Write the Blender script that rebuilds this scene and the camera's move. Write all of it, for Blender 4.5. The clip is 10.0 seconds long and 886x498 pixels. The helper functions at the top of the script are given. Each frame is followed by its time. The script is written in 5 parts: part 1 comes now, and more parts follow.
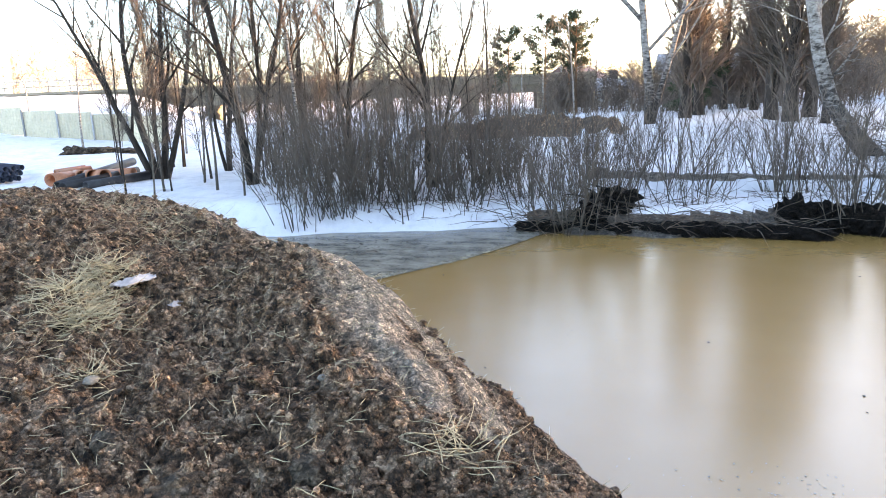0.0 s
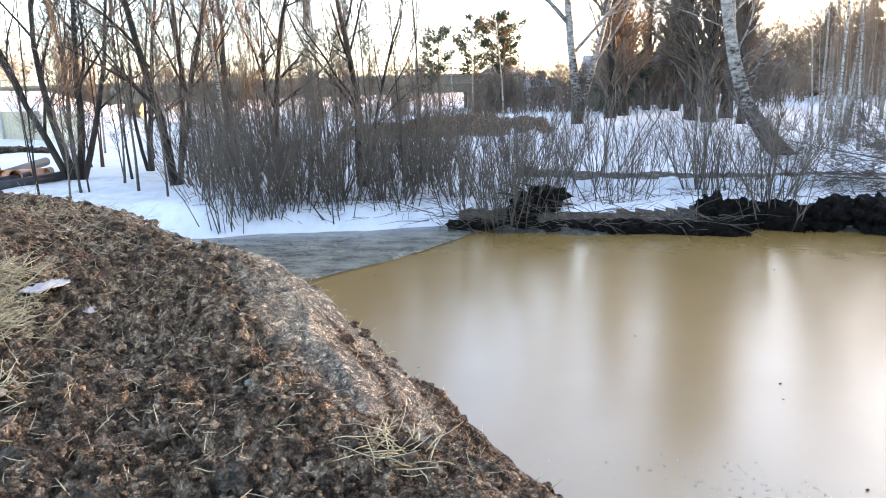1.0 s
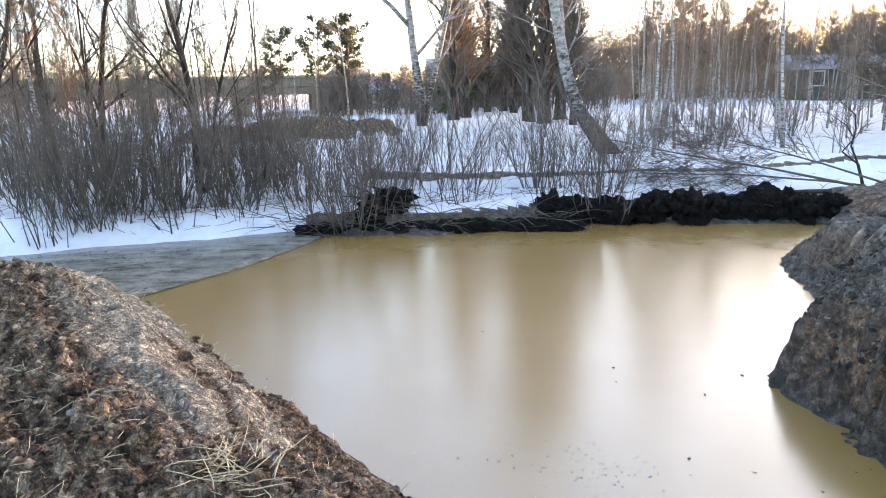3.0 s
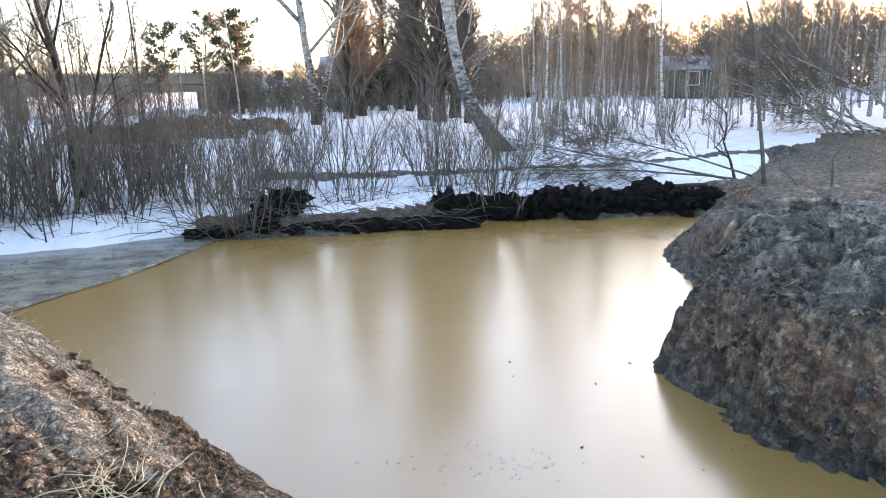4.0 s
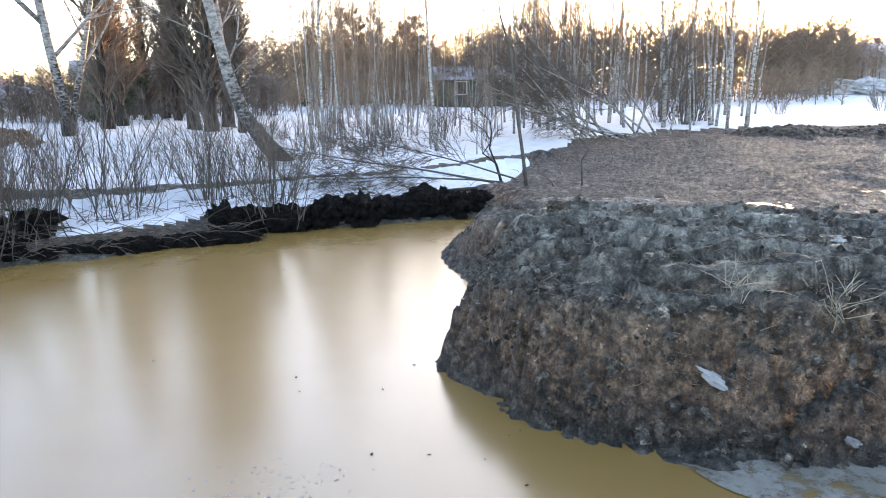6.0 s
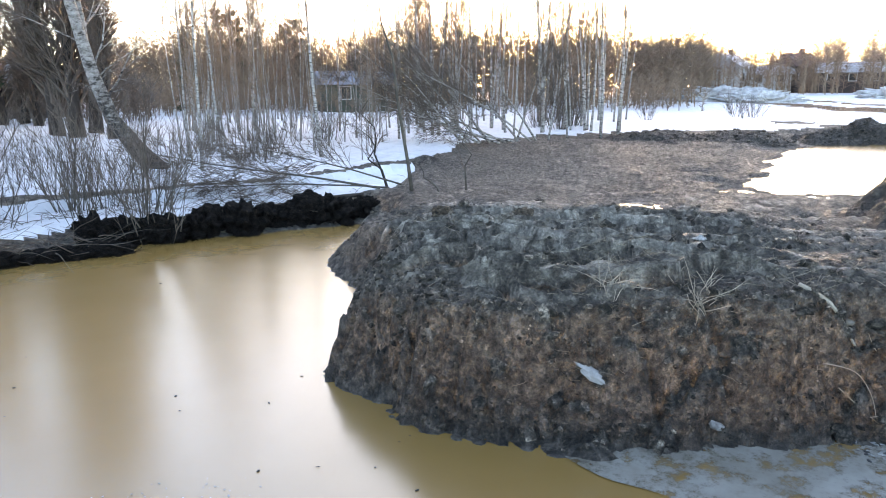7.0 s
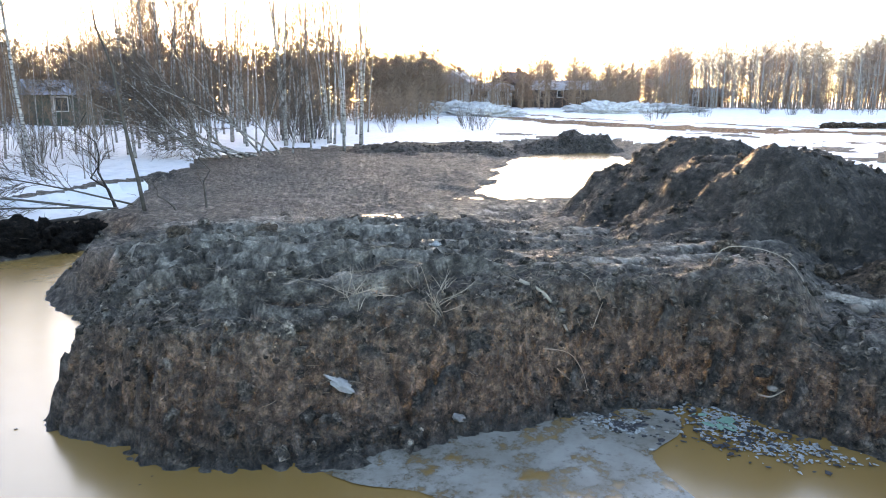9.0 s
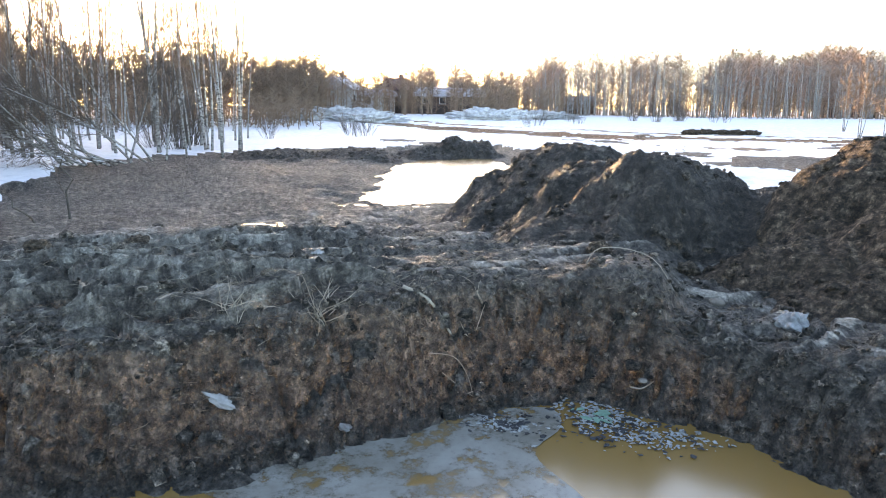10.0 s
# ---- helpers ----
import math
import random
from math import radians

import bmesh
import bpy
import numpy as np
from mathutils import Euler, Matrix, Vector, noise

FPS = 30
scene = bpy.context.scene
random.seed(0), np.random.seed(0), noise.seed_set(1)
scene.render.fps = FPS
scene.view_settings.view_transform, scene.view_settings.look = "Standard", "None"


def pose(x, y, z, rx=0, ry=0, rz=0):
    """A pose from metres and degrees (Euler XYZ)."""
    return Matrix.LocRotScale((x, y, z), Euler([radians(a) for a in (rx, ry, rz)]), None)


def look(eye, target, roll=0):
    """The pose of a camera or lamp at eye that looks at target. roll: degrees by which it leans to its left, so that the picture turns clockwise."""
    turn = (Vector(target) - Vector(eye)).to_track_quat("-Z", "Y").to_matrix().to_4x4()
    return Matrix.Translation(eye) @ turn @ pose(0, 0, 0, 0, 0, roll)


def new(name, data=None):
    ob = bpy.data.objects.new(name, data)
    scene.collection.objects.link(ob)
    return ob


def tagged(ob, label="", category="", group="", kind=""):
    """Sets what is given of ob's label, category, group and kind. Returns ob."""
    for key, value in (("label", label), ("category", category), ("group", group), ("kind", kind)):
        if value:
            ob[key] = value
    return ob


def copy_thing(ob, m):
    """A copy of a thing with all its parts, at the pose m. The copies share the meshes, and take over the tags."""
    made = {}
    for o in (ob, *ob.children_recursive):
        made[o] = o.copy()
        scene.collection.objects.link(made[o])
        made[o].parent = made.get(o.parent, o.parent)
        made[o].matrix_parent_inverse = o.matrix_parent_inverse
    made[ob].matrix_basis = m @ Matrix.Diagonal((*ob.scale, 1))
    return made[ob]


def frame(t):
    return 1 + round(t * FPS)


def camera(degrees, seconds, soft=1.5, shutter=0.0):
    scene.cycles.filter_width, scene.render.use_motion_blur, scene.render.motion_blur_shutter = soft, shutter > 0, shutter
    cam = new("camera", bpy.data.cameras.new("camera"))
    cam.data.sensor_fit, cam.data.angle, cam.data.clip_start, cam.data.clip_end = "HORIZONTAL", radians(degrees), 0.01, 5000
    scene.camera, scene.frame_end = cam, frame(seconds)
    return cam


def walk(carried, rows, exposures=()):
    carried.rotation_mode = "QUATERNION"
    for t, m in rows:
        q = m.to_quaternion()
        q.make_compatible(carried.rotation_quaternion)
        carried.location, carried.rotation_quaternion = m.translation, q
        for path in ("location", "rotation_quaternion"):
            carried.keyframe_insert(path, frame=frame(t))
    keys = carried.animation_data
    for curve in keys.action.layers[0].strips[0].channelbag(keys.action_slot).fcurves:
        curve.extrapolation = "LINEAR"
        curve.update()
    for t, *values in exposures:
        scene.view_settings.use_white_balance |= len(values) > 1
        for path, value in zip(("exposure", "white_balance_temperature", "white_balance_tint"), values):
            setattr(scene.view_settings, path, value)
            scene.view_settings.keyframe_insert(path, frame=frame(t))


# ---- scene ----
cam = camera(64.6, 10.0, soft=1.0)
ROWS = [
    (0.0, 0.001, 0.000, 2.800, 18.38, -12.65, 2.41),
    (0.5, 0.003, 0.012, 2.797, 15.67, -12.83, 2.03),
    (1.0, 0.002, 0.040, 2.785, 12.74, -12.88, 1.95),
    (1.5, 0.006, 0.052, 2.780, 9.97, -12.90, 1.90),
    (2.0, 0.021, 0.054, 2.779, 7.05, -12.90, 1.92),
    (2.5, 0.039, 0.056, 2.786, 4.07, -12.99, 1.79),
    (4.0, 0.125, 0.092, 2.812, -7.84, -13.47, 1.42),
    (4.5, 0.148, 0.100, 2.814, -11.98, -13.49, 1.36),
    (5.0, 0.170, 0.104, 2.811, -16.56, -13.34, 1.25),
    (5.5, 0.187, 0.097, 2.818, -21.03, -13.25, 1.11),
    (7.0, 0.238, 0.061, 2.849, -34.85, -12.89, 0.45),
    (7.5, 0.248, 0.038, 2.859, -39.56, -12.68, 0.29),
    (8.0, 0.255, 0.002, 2.870, -44.87, -12.46, 0.07),
    (8.5, 0.270, -0.018, 2.872, -50.00, -12.25, -0.02),
    (9.0, 0.288, -0.036, 2.869, -55.25, -11.94, -0.12),
    (9.5, 0.299, -0.055, 2.872, -59.85, -11.68, -0.28),
    (10.0, 0.306, -0.076, 2.880, -64.63, -11.41, -0.55),
]
walk(cam, [(t, pose(x, y, z, 0, 0, yaw) @ pose(0, 0, 0, 90 + pitch) @ pose(0, 0, 0, 0, 0, -lean))
           for t, x, y, z, yaw, pitch, lean in ROWS],
     exposures=[(0.0, 4.05, 10800, 20), (5.5, 4.0, 10800, 20), (10.0, 3.75, 10400, 18)])

# ---- light: low evening sun behind the birch grove, clear sky ----
SUN_AZ, SUN_EL = 46.0, 5.2
world = bpy.data.worlds.new("sky")
scene.world = world
world.use_nodes = True
wn = world.node_tree
wn.nodes.clear()
sky = wn.nodes.new("ShaderNodeTexSky")
sky.sky_type = "NISHITA"
sky.sun_disc = False
sky.sun_elevation = radians(SUN_EL)
sky.sun_rotation = radians(SUN_AZ)
sky.air_density, sky.dust_density, sky.ozone_density = 0.55, 0.8, 2.0
bg = wn.nodes.new("ShaderNodeBackground")
bg.inputs["Strength"].default_value = 0.15
wo = wn.nodes.new("ShaderNodeOutputWorld")
wn.links.new(sky.outputs[0], bg.inputs[0])
wn.links.new(bg.outputs[0], wo.inputs[0])
sun = new("sun", bpy.data.lights.new("sun", "SUN"))
sun.data.energy, sun.data.angle, sun.data.color = 2.0, radians(0.7), (1.0, 0.75, 0.52)
sa, se = radians(SUN_AZ), radians(SUN_EL)
sun.matrix_world = look((0, 0, 30), (-math.sin(sa) * math.cos(se), -math.cos(sa) * math.cos(se), 30 - math.sin(se)))

# ---- materials ----


def srgb(r, g, b):
    return tuple((c / 12.92 if c <= 0.04045 else ((c + 0.055) / 1.055) ** 2.4) for c in (r, g, b)) + (1.0,)


class Nodes:
    """A small helper that wires a node material."""

    def __init__(self, name):
        self.mat = bpy.data.materials.new(name)
        self.mat.use_nodes = True
        self.tree = self.mat.node_tree
        self.bsdf = self.tree.nodes["Principled BSDF"]

    def node(self, kind, **values):
        n = self.tree.nodes.new(kind)
        for key, value in values.items():
            n.inputs[key.replace("_", " ")].default_value = value
        return n

    def link(self, a, b):
        self.tree.links.new(a, b)

    def coords(self, stretch=(1, 1, 1), space="Object"):
        tc = self.node("ShaderNodeTexCoord")
        mp = self.node("ShaderNodeMapping", Scale=stretch)
        self.link(tc.outputs[space], mp.inputs["Vector"])
        return mp.outputs[0]

    def noise(self, co, scale, detail=6.0, rough=0.6):
        n = self.node("ShaderNodeTexNoise", Scale=scale, Detail=detail, Roughness=rough)
        self.link(co, n.inputs["Vector"])
        return n.outputs["Fac"]

    def ramp(self, fac, stops):
        n = self.node("ShaderNodeValToRGB")
        el = n.color_ramp.elements
        while len(el) < len(stops):
            el.new(0.5)
        for e, (p, c) in zip(el, stops):
            e.position, e.color = p, (*c[:3], 1.0)
        self.link(fac, n.inputs[0])
        return n.outputs[0]

    def mix(self, fac, a, b, mode="MIX"):
        n = self.tree.nodes.new("ShaderNodeMix")
        n.data_type, n.blend_type = "RGBA", mode
        for socket, value in ((n.inputs[0], fac), (n.inputs[6], a), (n.inputs[7], b)):
            if isinstance(value, (int, float)):
                socket.default_value = value
            elif isinstance(value, tuple):
                socket.default_value = (*value[:3], 1.0)
            else:
                self.link(value, socket)
        return n.outputs[2]

    def bump(self, height, strength, distance, normal=None):
        n = self.node("ShaderNodeBump", Strength=strength, Distance=distance)
        self.link(height, n.inputs["Height"])
        if normal is not None:
            self.link(normal, n.inputs["Normal"])
        return n.outputs[0]

    def finish(self, colour, rough=0.8, normal=None, spec=0.5, metal=0.0):
        b = self.bsdf.inputs
        if isinstance(colour, tuple):
            b["Base Color"].default_value = (*colour[:3], 1.0)
        else:
            self.link(colour, b["Base Color"])
        if isinstance(rough, (int, float)):
            b["Roughness"].default_value = rough
        else:
            self.link(rough, b["Roughness"])
        if normal is not None:
            self.link(normal, b["Normal"])
        b["Specular IOR Level"].default_value, b["Metallic"].default_value = spec, metal
        return self.mat


def soil_material(name, dark, mid, light, sand_lit_crest=None, rough=(0.7, 0.95), spec=0.3, crumbs=False, spread=(0.40, 0.51, 0.63), grain=11.0, cells=((13.0, 0.06), (42.0, 0.035)), tone_and_shade=0.75):
    n = Nodes(name)
    co = n.coords()
    big, fine, grit = n.noise(co, 0.9, 5), n.noise(co, grain, 8, 0.72), n.noise(co, 60.0, 6, 0.75)
    col = n.ramp(fine, list(zip(spread, (dark, mid, light))))
    col = n.mix(n.ramp(big, [(0.40, (0, 0, 0)), (0.62, (0.7, 0.7, 0.7))]), col, n.mix(0.5, col, tuple(0.55 * c for c in mid)))
    col = n.mix(n.ramp(grit, [(0.62, (0, 0, 0)), (0.74, (1, 1, 1))]), col, light)
    geo = n.node("ShaderNodeNewGeometry")
    lot = n.ramp(geo.outputs["Random Per Island"], [(0.0, (0.55, 0.55, 0.55)), (0.55, (1, 1, 1)), (1.0, (1.7, 1.65, 1.6))])
    if crumbs:
        col = n.mix(1.0, col, lot, "MULTIPLY")
    if sand_lit_crest is not None:
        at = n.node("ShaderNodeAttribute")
        at.attribute_name = "sand_lit_crest"
        col = n.mix(n.mix(1.0, at.outputs["Fac"], n.ramp(fine, [(0.30, (0.35, 0.35, 0.35)), (0.6, (1, 1, 1))]), "MULTIPLY"), col, sand_lit_crest)
    # crumbs: warped cells, each with its own tone and rounded top
    warp = n.node("ShaderNodeVectorMath")
    warp.operation = "MULTIPLY_ADD"
    nz = n.node("ShaderNodeTexNoise", Scale=9.0, Detail=3.0)
    n.link(co, nz.inputs["Vector"])
    n.link(nz.outputs["Color"], warp.inputs[0])
    warp.inputs[1].default_value = (0.16, 0.16, 0.16)
    n.link(co, warp.inputs[2])
    relief = None
    for scale, depth in cells:
        cell = n.node("ShaderNodeTexVoronoi", Scale=scale)
        n.link(warp.outputs[0], cell.inputs["Vector"])
        grey = n.node("ShaderNodeRGBToBW")
        n.link(cell.outputs["Color"], grey.inputs[0])
        tone = n.ramp(grey.outputs[0], [(0.25, (0.74, 0.74, 0.74)), (0.55, (1, 1, 1)), (0.8, (1.5, 1.47, 1.43))])
        # crevice shade between crumbs, painted: colour darkens towards each cell's edge
        gap_shade = n.ramp(cell.outputs["Distance"], [(0.40, (1, 1, 1)), (0.85, (0.42, 0.42, 0.42))])
        col = n.mix(tone_and_shade, col, n.mix(1.0, n.mix(1.0, col, tone, "MULTIPLY"), gap_shade, "MULTIPLY"))
        inv = n.ramp(cell.outputs["Distance"], [(0.0, (1, 1, 1)), (0.8, (0, 0, 0))])
        relief = n.bump(inv, 0.9, depth, relief)
    nrm = n.bump(fine, 1.0, 0.05, relief)
    nrm = n.bump(grit, 1.0, 0.02, nrm)
    r = n.node("ShaderNodeMapRange", To_Min=rough[0], To_Max=rough[1])
    n.link(big, r.inputs["Value"])
    return n.finish(col, r.outputs[0], nrm, spec)


def plain_material(name, a, b, scale=8.0, rough=0.8, bump=0.3, dist=0.01, stretch=(1, 1, 1), spec=0.4, vary=0.25):
    n = Nodes(name)
    co = n.coords(stretch)
    f, g = n.noise(co, scale, 6), n.noise(co, scale * 6, 4)
    col = n.ramp(f, [(0.3, a), (0.7, b)])
    col = n.mix(n.ramp(g, [(0.4, (0, 0, 0)), (0.8, (0.5, 0.5, 0.5))]), col, tuple(0.6 * c for c in a[:3]))
    info = n.node("ShaderNodeObjectInfo")
    hsv = n.node("ShaderNodeHueSaturation")
    mr = n.node("ShaderNodeMapRange", To_Min=1 - vary, To_Max=1 + vary)
    n.link(info.outputs["Random"], mr.inputs["Value"])
    n.link(mr.outputs[0], hsv.inputs["Value"])
    n.link(col, hsv.inputs["Color"])
    return n.finish(hsv.outputs[0], rough, n.bump(g, bump, dist), spec)


def snow_material():
    n = Nodes("old_snow")
    co = n.coords()
    big, mid, fine = n.noise(co, 0.25, 5), n.noise(co, 2.2, 6), n.noise(co, 30, 5)
    col = n.ramp(mid, [(0.25, (0.55, 0.565, 0.59)), (0.6, (0.78, 0.79, 0.81))])
    dirt = n.mix(1.0, n.ramp(big, [(0.42, (0, 0, 0)), (0.72, (0.6, 0.6, 0.6))]), n.ramp(mid, [(0.5, (0, 0, 0)), (0.7, (1, 1, 1))]), "MULTIPLY")
    col = n.mix(dirt, col, (0.30, 0.25, 0.20))
    speck = n.ramp(fine, [(0.66, (0, 0, 0)), (0.72, (0.6, 0.6, 0.6))])
    col = n.mix(speck, col, (0.25, 0.21, 0.17))
    return n.finish(col, 0.75, n.bump(fine, 0.4, 0.02, n.bump(mid, 0.5, 0.12)), 0.3)


def birch_material():
    n = Nodes("birch_bark")
    co = n.coords((1, 1, 0.35))
    a = n.noise(n.coords((1.2, 1.2, 5.0)), 5.0, 5)
    b = n.noise(co, 14, 4)
    col = n.ramp(a, [(0.40, (0.035, 0.03, 0.028)), (0.49, (0.32, 0.29, 0.265)), (0.75, (0.52, 0.49, 0.45))])
    col = n.mix(n.ramp(b, [(0.5, (0, 0, 0)), (0.75, (0.7, 0.7, 0.7))]), col, (0.16, 0.13, 0.11))
    return n.finish(col, 0.75, n.bump(b, 0.4, 0.02), 0.3)


def old_birch_material():
    """Pale birch bark, black and fissured towards the root."""
    n = Nodes("old_birch_bark")
    tc = n.node("ShaderNodeTexCoord")
    sep = n.node("ShaderNodeSeparateXYZ")
    n.link(tc.outputs["Object"], sep.inputs[0])
    a = n.noise(n.coords((1.4, 1.4, 3.2)), 3.2, 7, 0.7)
    b = n.noise(n.coords((1, 1, 0.4)), 16, 5)
    up = n.node("ShaderNodeMapRange", From_Min=0.2, From_Max=3.6, To_Min=-0.17, To_Max=0.04)
    n.link(sep.outputs["Z"], up.inputs["Value"])
    add = n.node("ShaderNodeMath")
    n.link(a, add.inputs[0])
    n.link(up.outputs[0], add.inputs[1])
    col = n.ramp(add.outputs[0], [(0.40, (0.030, 0.025, 0.022)), (0.47, (0.17, 0.15, 0.135)), (0.58, (0.31, 0.285, 0.26)), (0.8, (0.42, 0.39, 0.355))])
    col = n.mix(n.ramp(b, [(0.5, (0, 0, 0)), (0.75, (0.6, 0.6, 0.6))]), col, (0.12, 0.10, 0.085))
    return n.finish(col, 0.8, n.bump(b, 0.6, 0.03), 0.25)


def water_material():
    n = Nodes("turbid_water")
    co = n.coords()
    big, mid, fine = n.noise(co, 0.18, 4), n.noise(co, 1.3, 5), n.noise(co, 14, 4)
    col = n.ramp(big, [(0.3, (0.28, 0.148, 0.040)), (0.7, (0.34, 0.192, 0.068))])
    rough = n.node("ShaderNodeMapRange", To_Min=0.16, To_Max=0.26)
    n.link(mid, rough.inputs["Value"])
    n.bsdf.inputs["IOR"].default_value = 1.7
    return n.finish(col, rough.outputs[0], n.bump(fine, 0.02, 0.02, n.bump(mid, 0.03, 0.1)), 1.0)


def ice_material(name, a, b, rough=0.28, gaps=(0.30, 0.42), stretch=(1.0, 2.2, 1.0)):
    """Skim ice, broken by open gaps."""
    n = Nodes(name)
    co = n.coords(stretch)
    f, g, h = n.noise(co, 1.6, 8, 0.7), n.noise(co, 12, 6), n.noise(co, 2.6, 9, 0.75)
    col = n.ramp(f, [(0.32, a), (0.62, b)])
    col = n.mix(n.ramp(g, [(0.55, (0, 0, 0)), (0.7, (0.8, 0.8, 0.8))]), col, a)
    n.link(n.ramp(h, [(gaps[0], (0, 0, 0)), (gaps[1], (1, 1, 1))]), n.bsdf.inputs["Alpha"])
    n.bsdf.inputs["IOR"].default_value = 1.45
    return n.finish(col, rough, n.bump(g, 0.2, 0.01), 0.8)


SNOW = snow_material()
SOIL_BROWN = soil_material("brown_soil", (0.040, 0.024, 0.016), (0.43, 0.250, 0.155), (0.80, 0.58, 0.41), sand_lit_crest=(0.80, 0.64, 0.50), cells=((20.0, 0.09), (60.0, 0.04)), tone_and_shade=1.0)
SOIL_GREY = soil_material("wet_grey_soil", (0.016, 0.0135, 0.011), (0.122, 0.106, 0.089), (0.36, 0.315, 0.26), sand_lit_crest=(0.66, 0.60, 0.51), rough=(0.5, 0.85), spec=0.45, spread=(0.36, 0.50, 0.68), grain=9.0, tone_and_shade=0.5)
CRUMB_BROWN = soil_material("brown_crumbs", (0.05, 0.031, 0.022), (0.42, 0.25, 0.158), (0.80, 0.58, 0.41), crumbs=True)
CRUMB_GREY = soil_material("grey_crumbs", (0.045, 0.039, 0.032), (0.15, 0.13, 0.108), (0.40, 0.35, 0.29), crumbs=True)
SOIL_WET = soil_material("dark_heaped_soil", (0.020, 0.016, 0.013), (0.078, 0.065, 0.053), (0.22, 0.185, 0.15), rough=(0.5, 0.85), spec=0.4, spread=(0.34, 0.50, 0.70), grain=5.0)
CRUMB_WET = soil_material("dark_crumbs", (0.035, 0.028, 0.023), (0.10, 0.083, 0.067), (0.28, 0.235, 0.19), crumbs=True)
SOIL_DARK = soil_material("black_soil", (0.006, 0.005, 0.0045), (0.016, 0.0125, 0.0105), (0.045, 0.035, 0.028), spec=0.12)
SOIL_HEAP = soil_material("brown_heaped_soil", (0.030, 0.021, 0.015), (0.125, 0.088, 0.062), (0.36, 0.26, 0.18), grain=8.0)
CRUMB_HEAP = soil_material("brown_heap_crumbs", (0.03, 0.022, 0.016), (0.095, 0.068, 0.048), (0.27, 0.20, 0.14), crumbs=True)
BARK_BIRCH = birch_material()
BARK_OLD = old_birch_material()
BARK_DARK = plain_material("dark_bark", (0.020, 0.015, 0.012), (0.058, 0.044, 0.036), 6, 0.9, 0.6, 0.02, (1, 1, 0.3))
TWIG = plain_material("bare_twigs", (0.085, 0.062, 0.049), (0.18, 0.135, 0.105), 3, 0.85)
TWIG_RED = plain_material("grove_twigs", (0.17, 0.105, 0.070), (0.30, 0.20, 0.135), 3, 0.85)
# haze and sunlight on the distant woods, put into a paler twig colour
TWIG_HAZED = plain_material("hazed_twigs", (0.26, 0.175, 0.13), (0.42, 0.30, 0.235), 1, 0.9)
WILLOW = plain_material("willow_bark", (0.050, 0.042, 0.034), (0.15, 0.125, 0.10), 4, 0.8, 0.3, 0.01)
PINE_BARK = plain_material("pine_bark", (0.13, 0.065, 0.035), (0.30, 0.155, 0.08), 3, 0.9, 0.5, 0.03)
NEEDLES = plain_material("conifer_needles", (0.018, 0.030, 0.014), (0.060, 0.075, 0.035), 2, 0.85)
STRAW = plain_material("dry_straw", (0.42, 0.32, 0.19), (0.66, 0.53, 0.35), 5, 0.8, 0.2, 0.003)
WATER = water_material()
ICE = ice_material("grey_ice", (0.05, 0.044, 0.034), (0.30, 0.27, 0.215), 0.25, (0.20, 0.30))
ICE_PALE = ice_material("pale_ice", (0.17, 0.15, 0.115), (0.33, 0.315, 0.28), 0.33, (0.38, 0.52), (1, 1, 1))
ICE_RIM = ice_material("ice_rim", (0.24, 0.20, 0.13), (0.42, 0.37, 0.28), 0.25, (0.42, 0.58), (1, 1, 1))

# ---- numpy noise and plan helpers ----


def lattice(ix, iy, seed):
    h = (ix * 374761393 + iy * 668265263 + seed * 974634777) & 0xFFFFFFFF
    h = ((h ^ (h >> 13)) * 1274126177) & 0xFFFFFFFF
    return ((h ^ (h >> 16)) & 0xFFFF) / 65535.0


def vnoise(x, y, seed):
    fx, fy = np.floor(x), np.floor(y)
    ix, iy = fx.astype(np.int64), fy.astype(np.int64)
    u, v = x - fx, y - fy
    u, v = u * u * (3 - 2 * u), v * v * (3 - 2 * v)
    a, b = lattice(ix, iy, seed), lattice(ix + 1, iy, seed)
    c, d = lattice(ix, iy + 1, seed), lattice(ix + 1, iy + 1, seed)
    return (a + (b - a) * u) * (1 - v) + (c + (d - c) * u) * v


def fbm(x, y, seed, octaves=4, gain=0.5):
    """Summed value noise, about -1 to 1."""
    total, amp, norm = 0.0, 1.0, 0.0
    for k in range(octaves):
        ca, sn = math.cos(0.7 * k + seed), math.sin(0.7 * k + seed)
        total = total + amp * (2 * vnoise((x * ca - y * sn) * 2 ** k + 13.7 * k, (x * sn + y * ca) * 2 ** k + 5.1 * k, seed + k) - 1)
        norm, amp = norm + amp, amp * gain
    return total / norm * 1.5


def billow(x, y, seed, octaves=3):
    """Rounded lumps with sharp creases, 0 to 1."""
    total, amp, norm = 0.0, 1.0, 0.0
    for k in range(octaves):
        ca, sn = math.cos(1.1 * k + seed), math.sin(1.1 * k + seed)
        f = 2.1 ** k
        total = total + amp * np.abs(2 * vnoise((x * ca - y * sn) * f + 3.3 * k, (x * sn + y * ca) * f + 9.2 * k, seed + 7 * k) - 1)
        norm, amp = norm + amp, amp * 0.5
    return total / norm


def smooth(a, b, v):
    t = np.clip((v - a) / (b - a), 0, 1)
    return t * t * (3 - 2 * t)


def rounded(poly, steps=4):
    """A closed Catmull-Rom line through the corners."""
    p = np.array(poly, float)
    out = []
    for i in range(len(p)):
        a, b, c, d = p[i - 1], p[i], p[(i + 1) % len(p)], p[(i + 2) % len(p)]
        for k in range(steps):
            t = k / steps
            out.append(0.5 * (2 * b + (c - a) * t + (2 * a - 5 * b + 4 * c - d) * t * t + (3 * b - a - 3 * c + d) * t ** 3))
    return np.array(out)


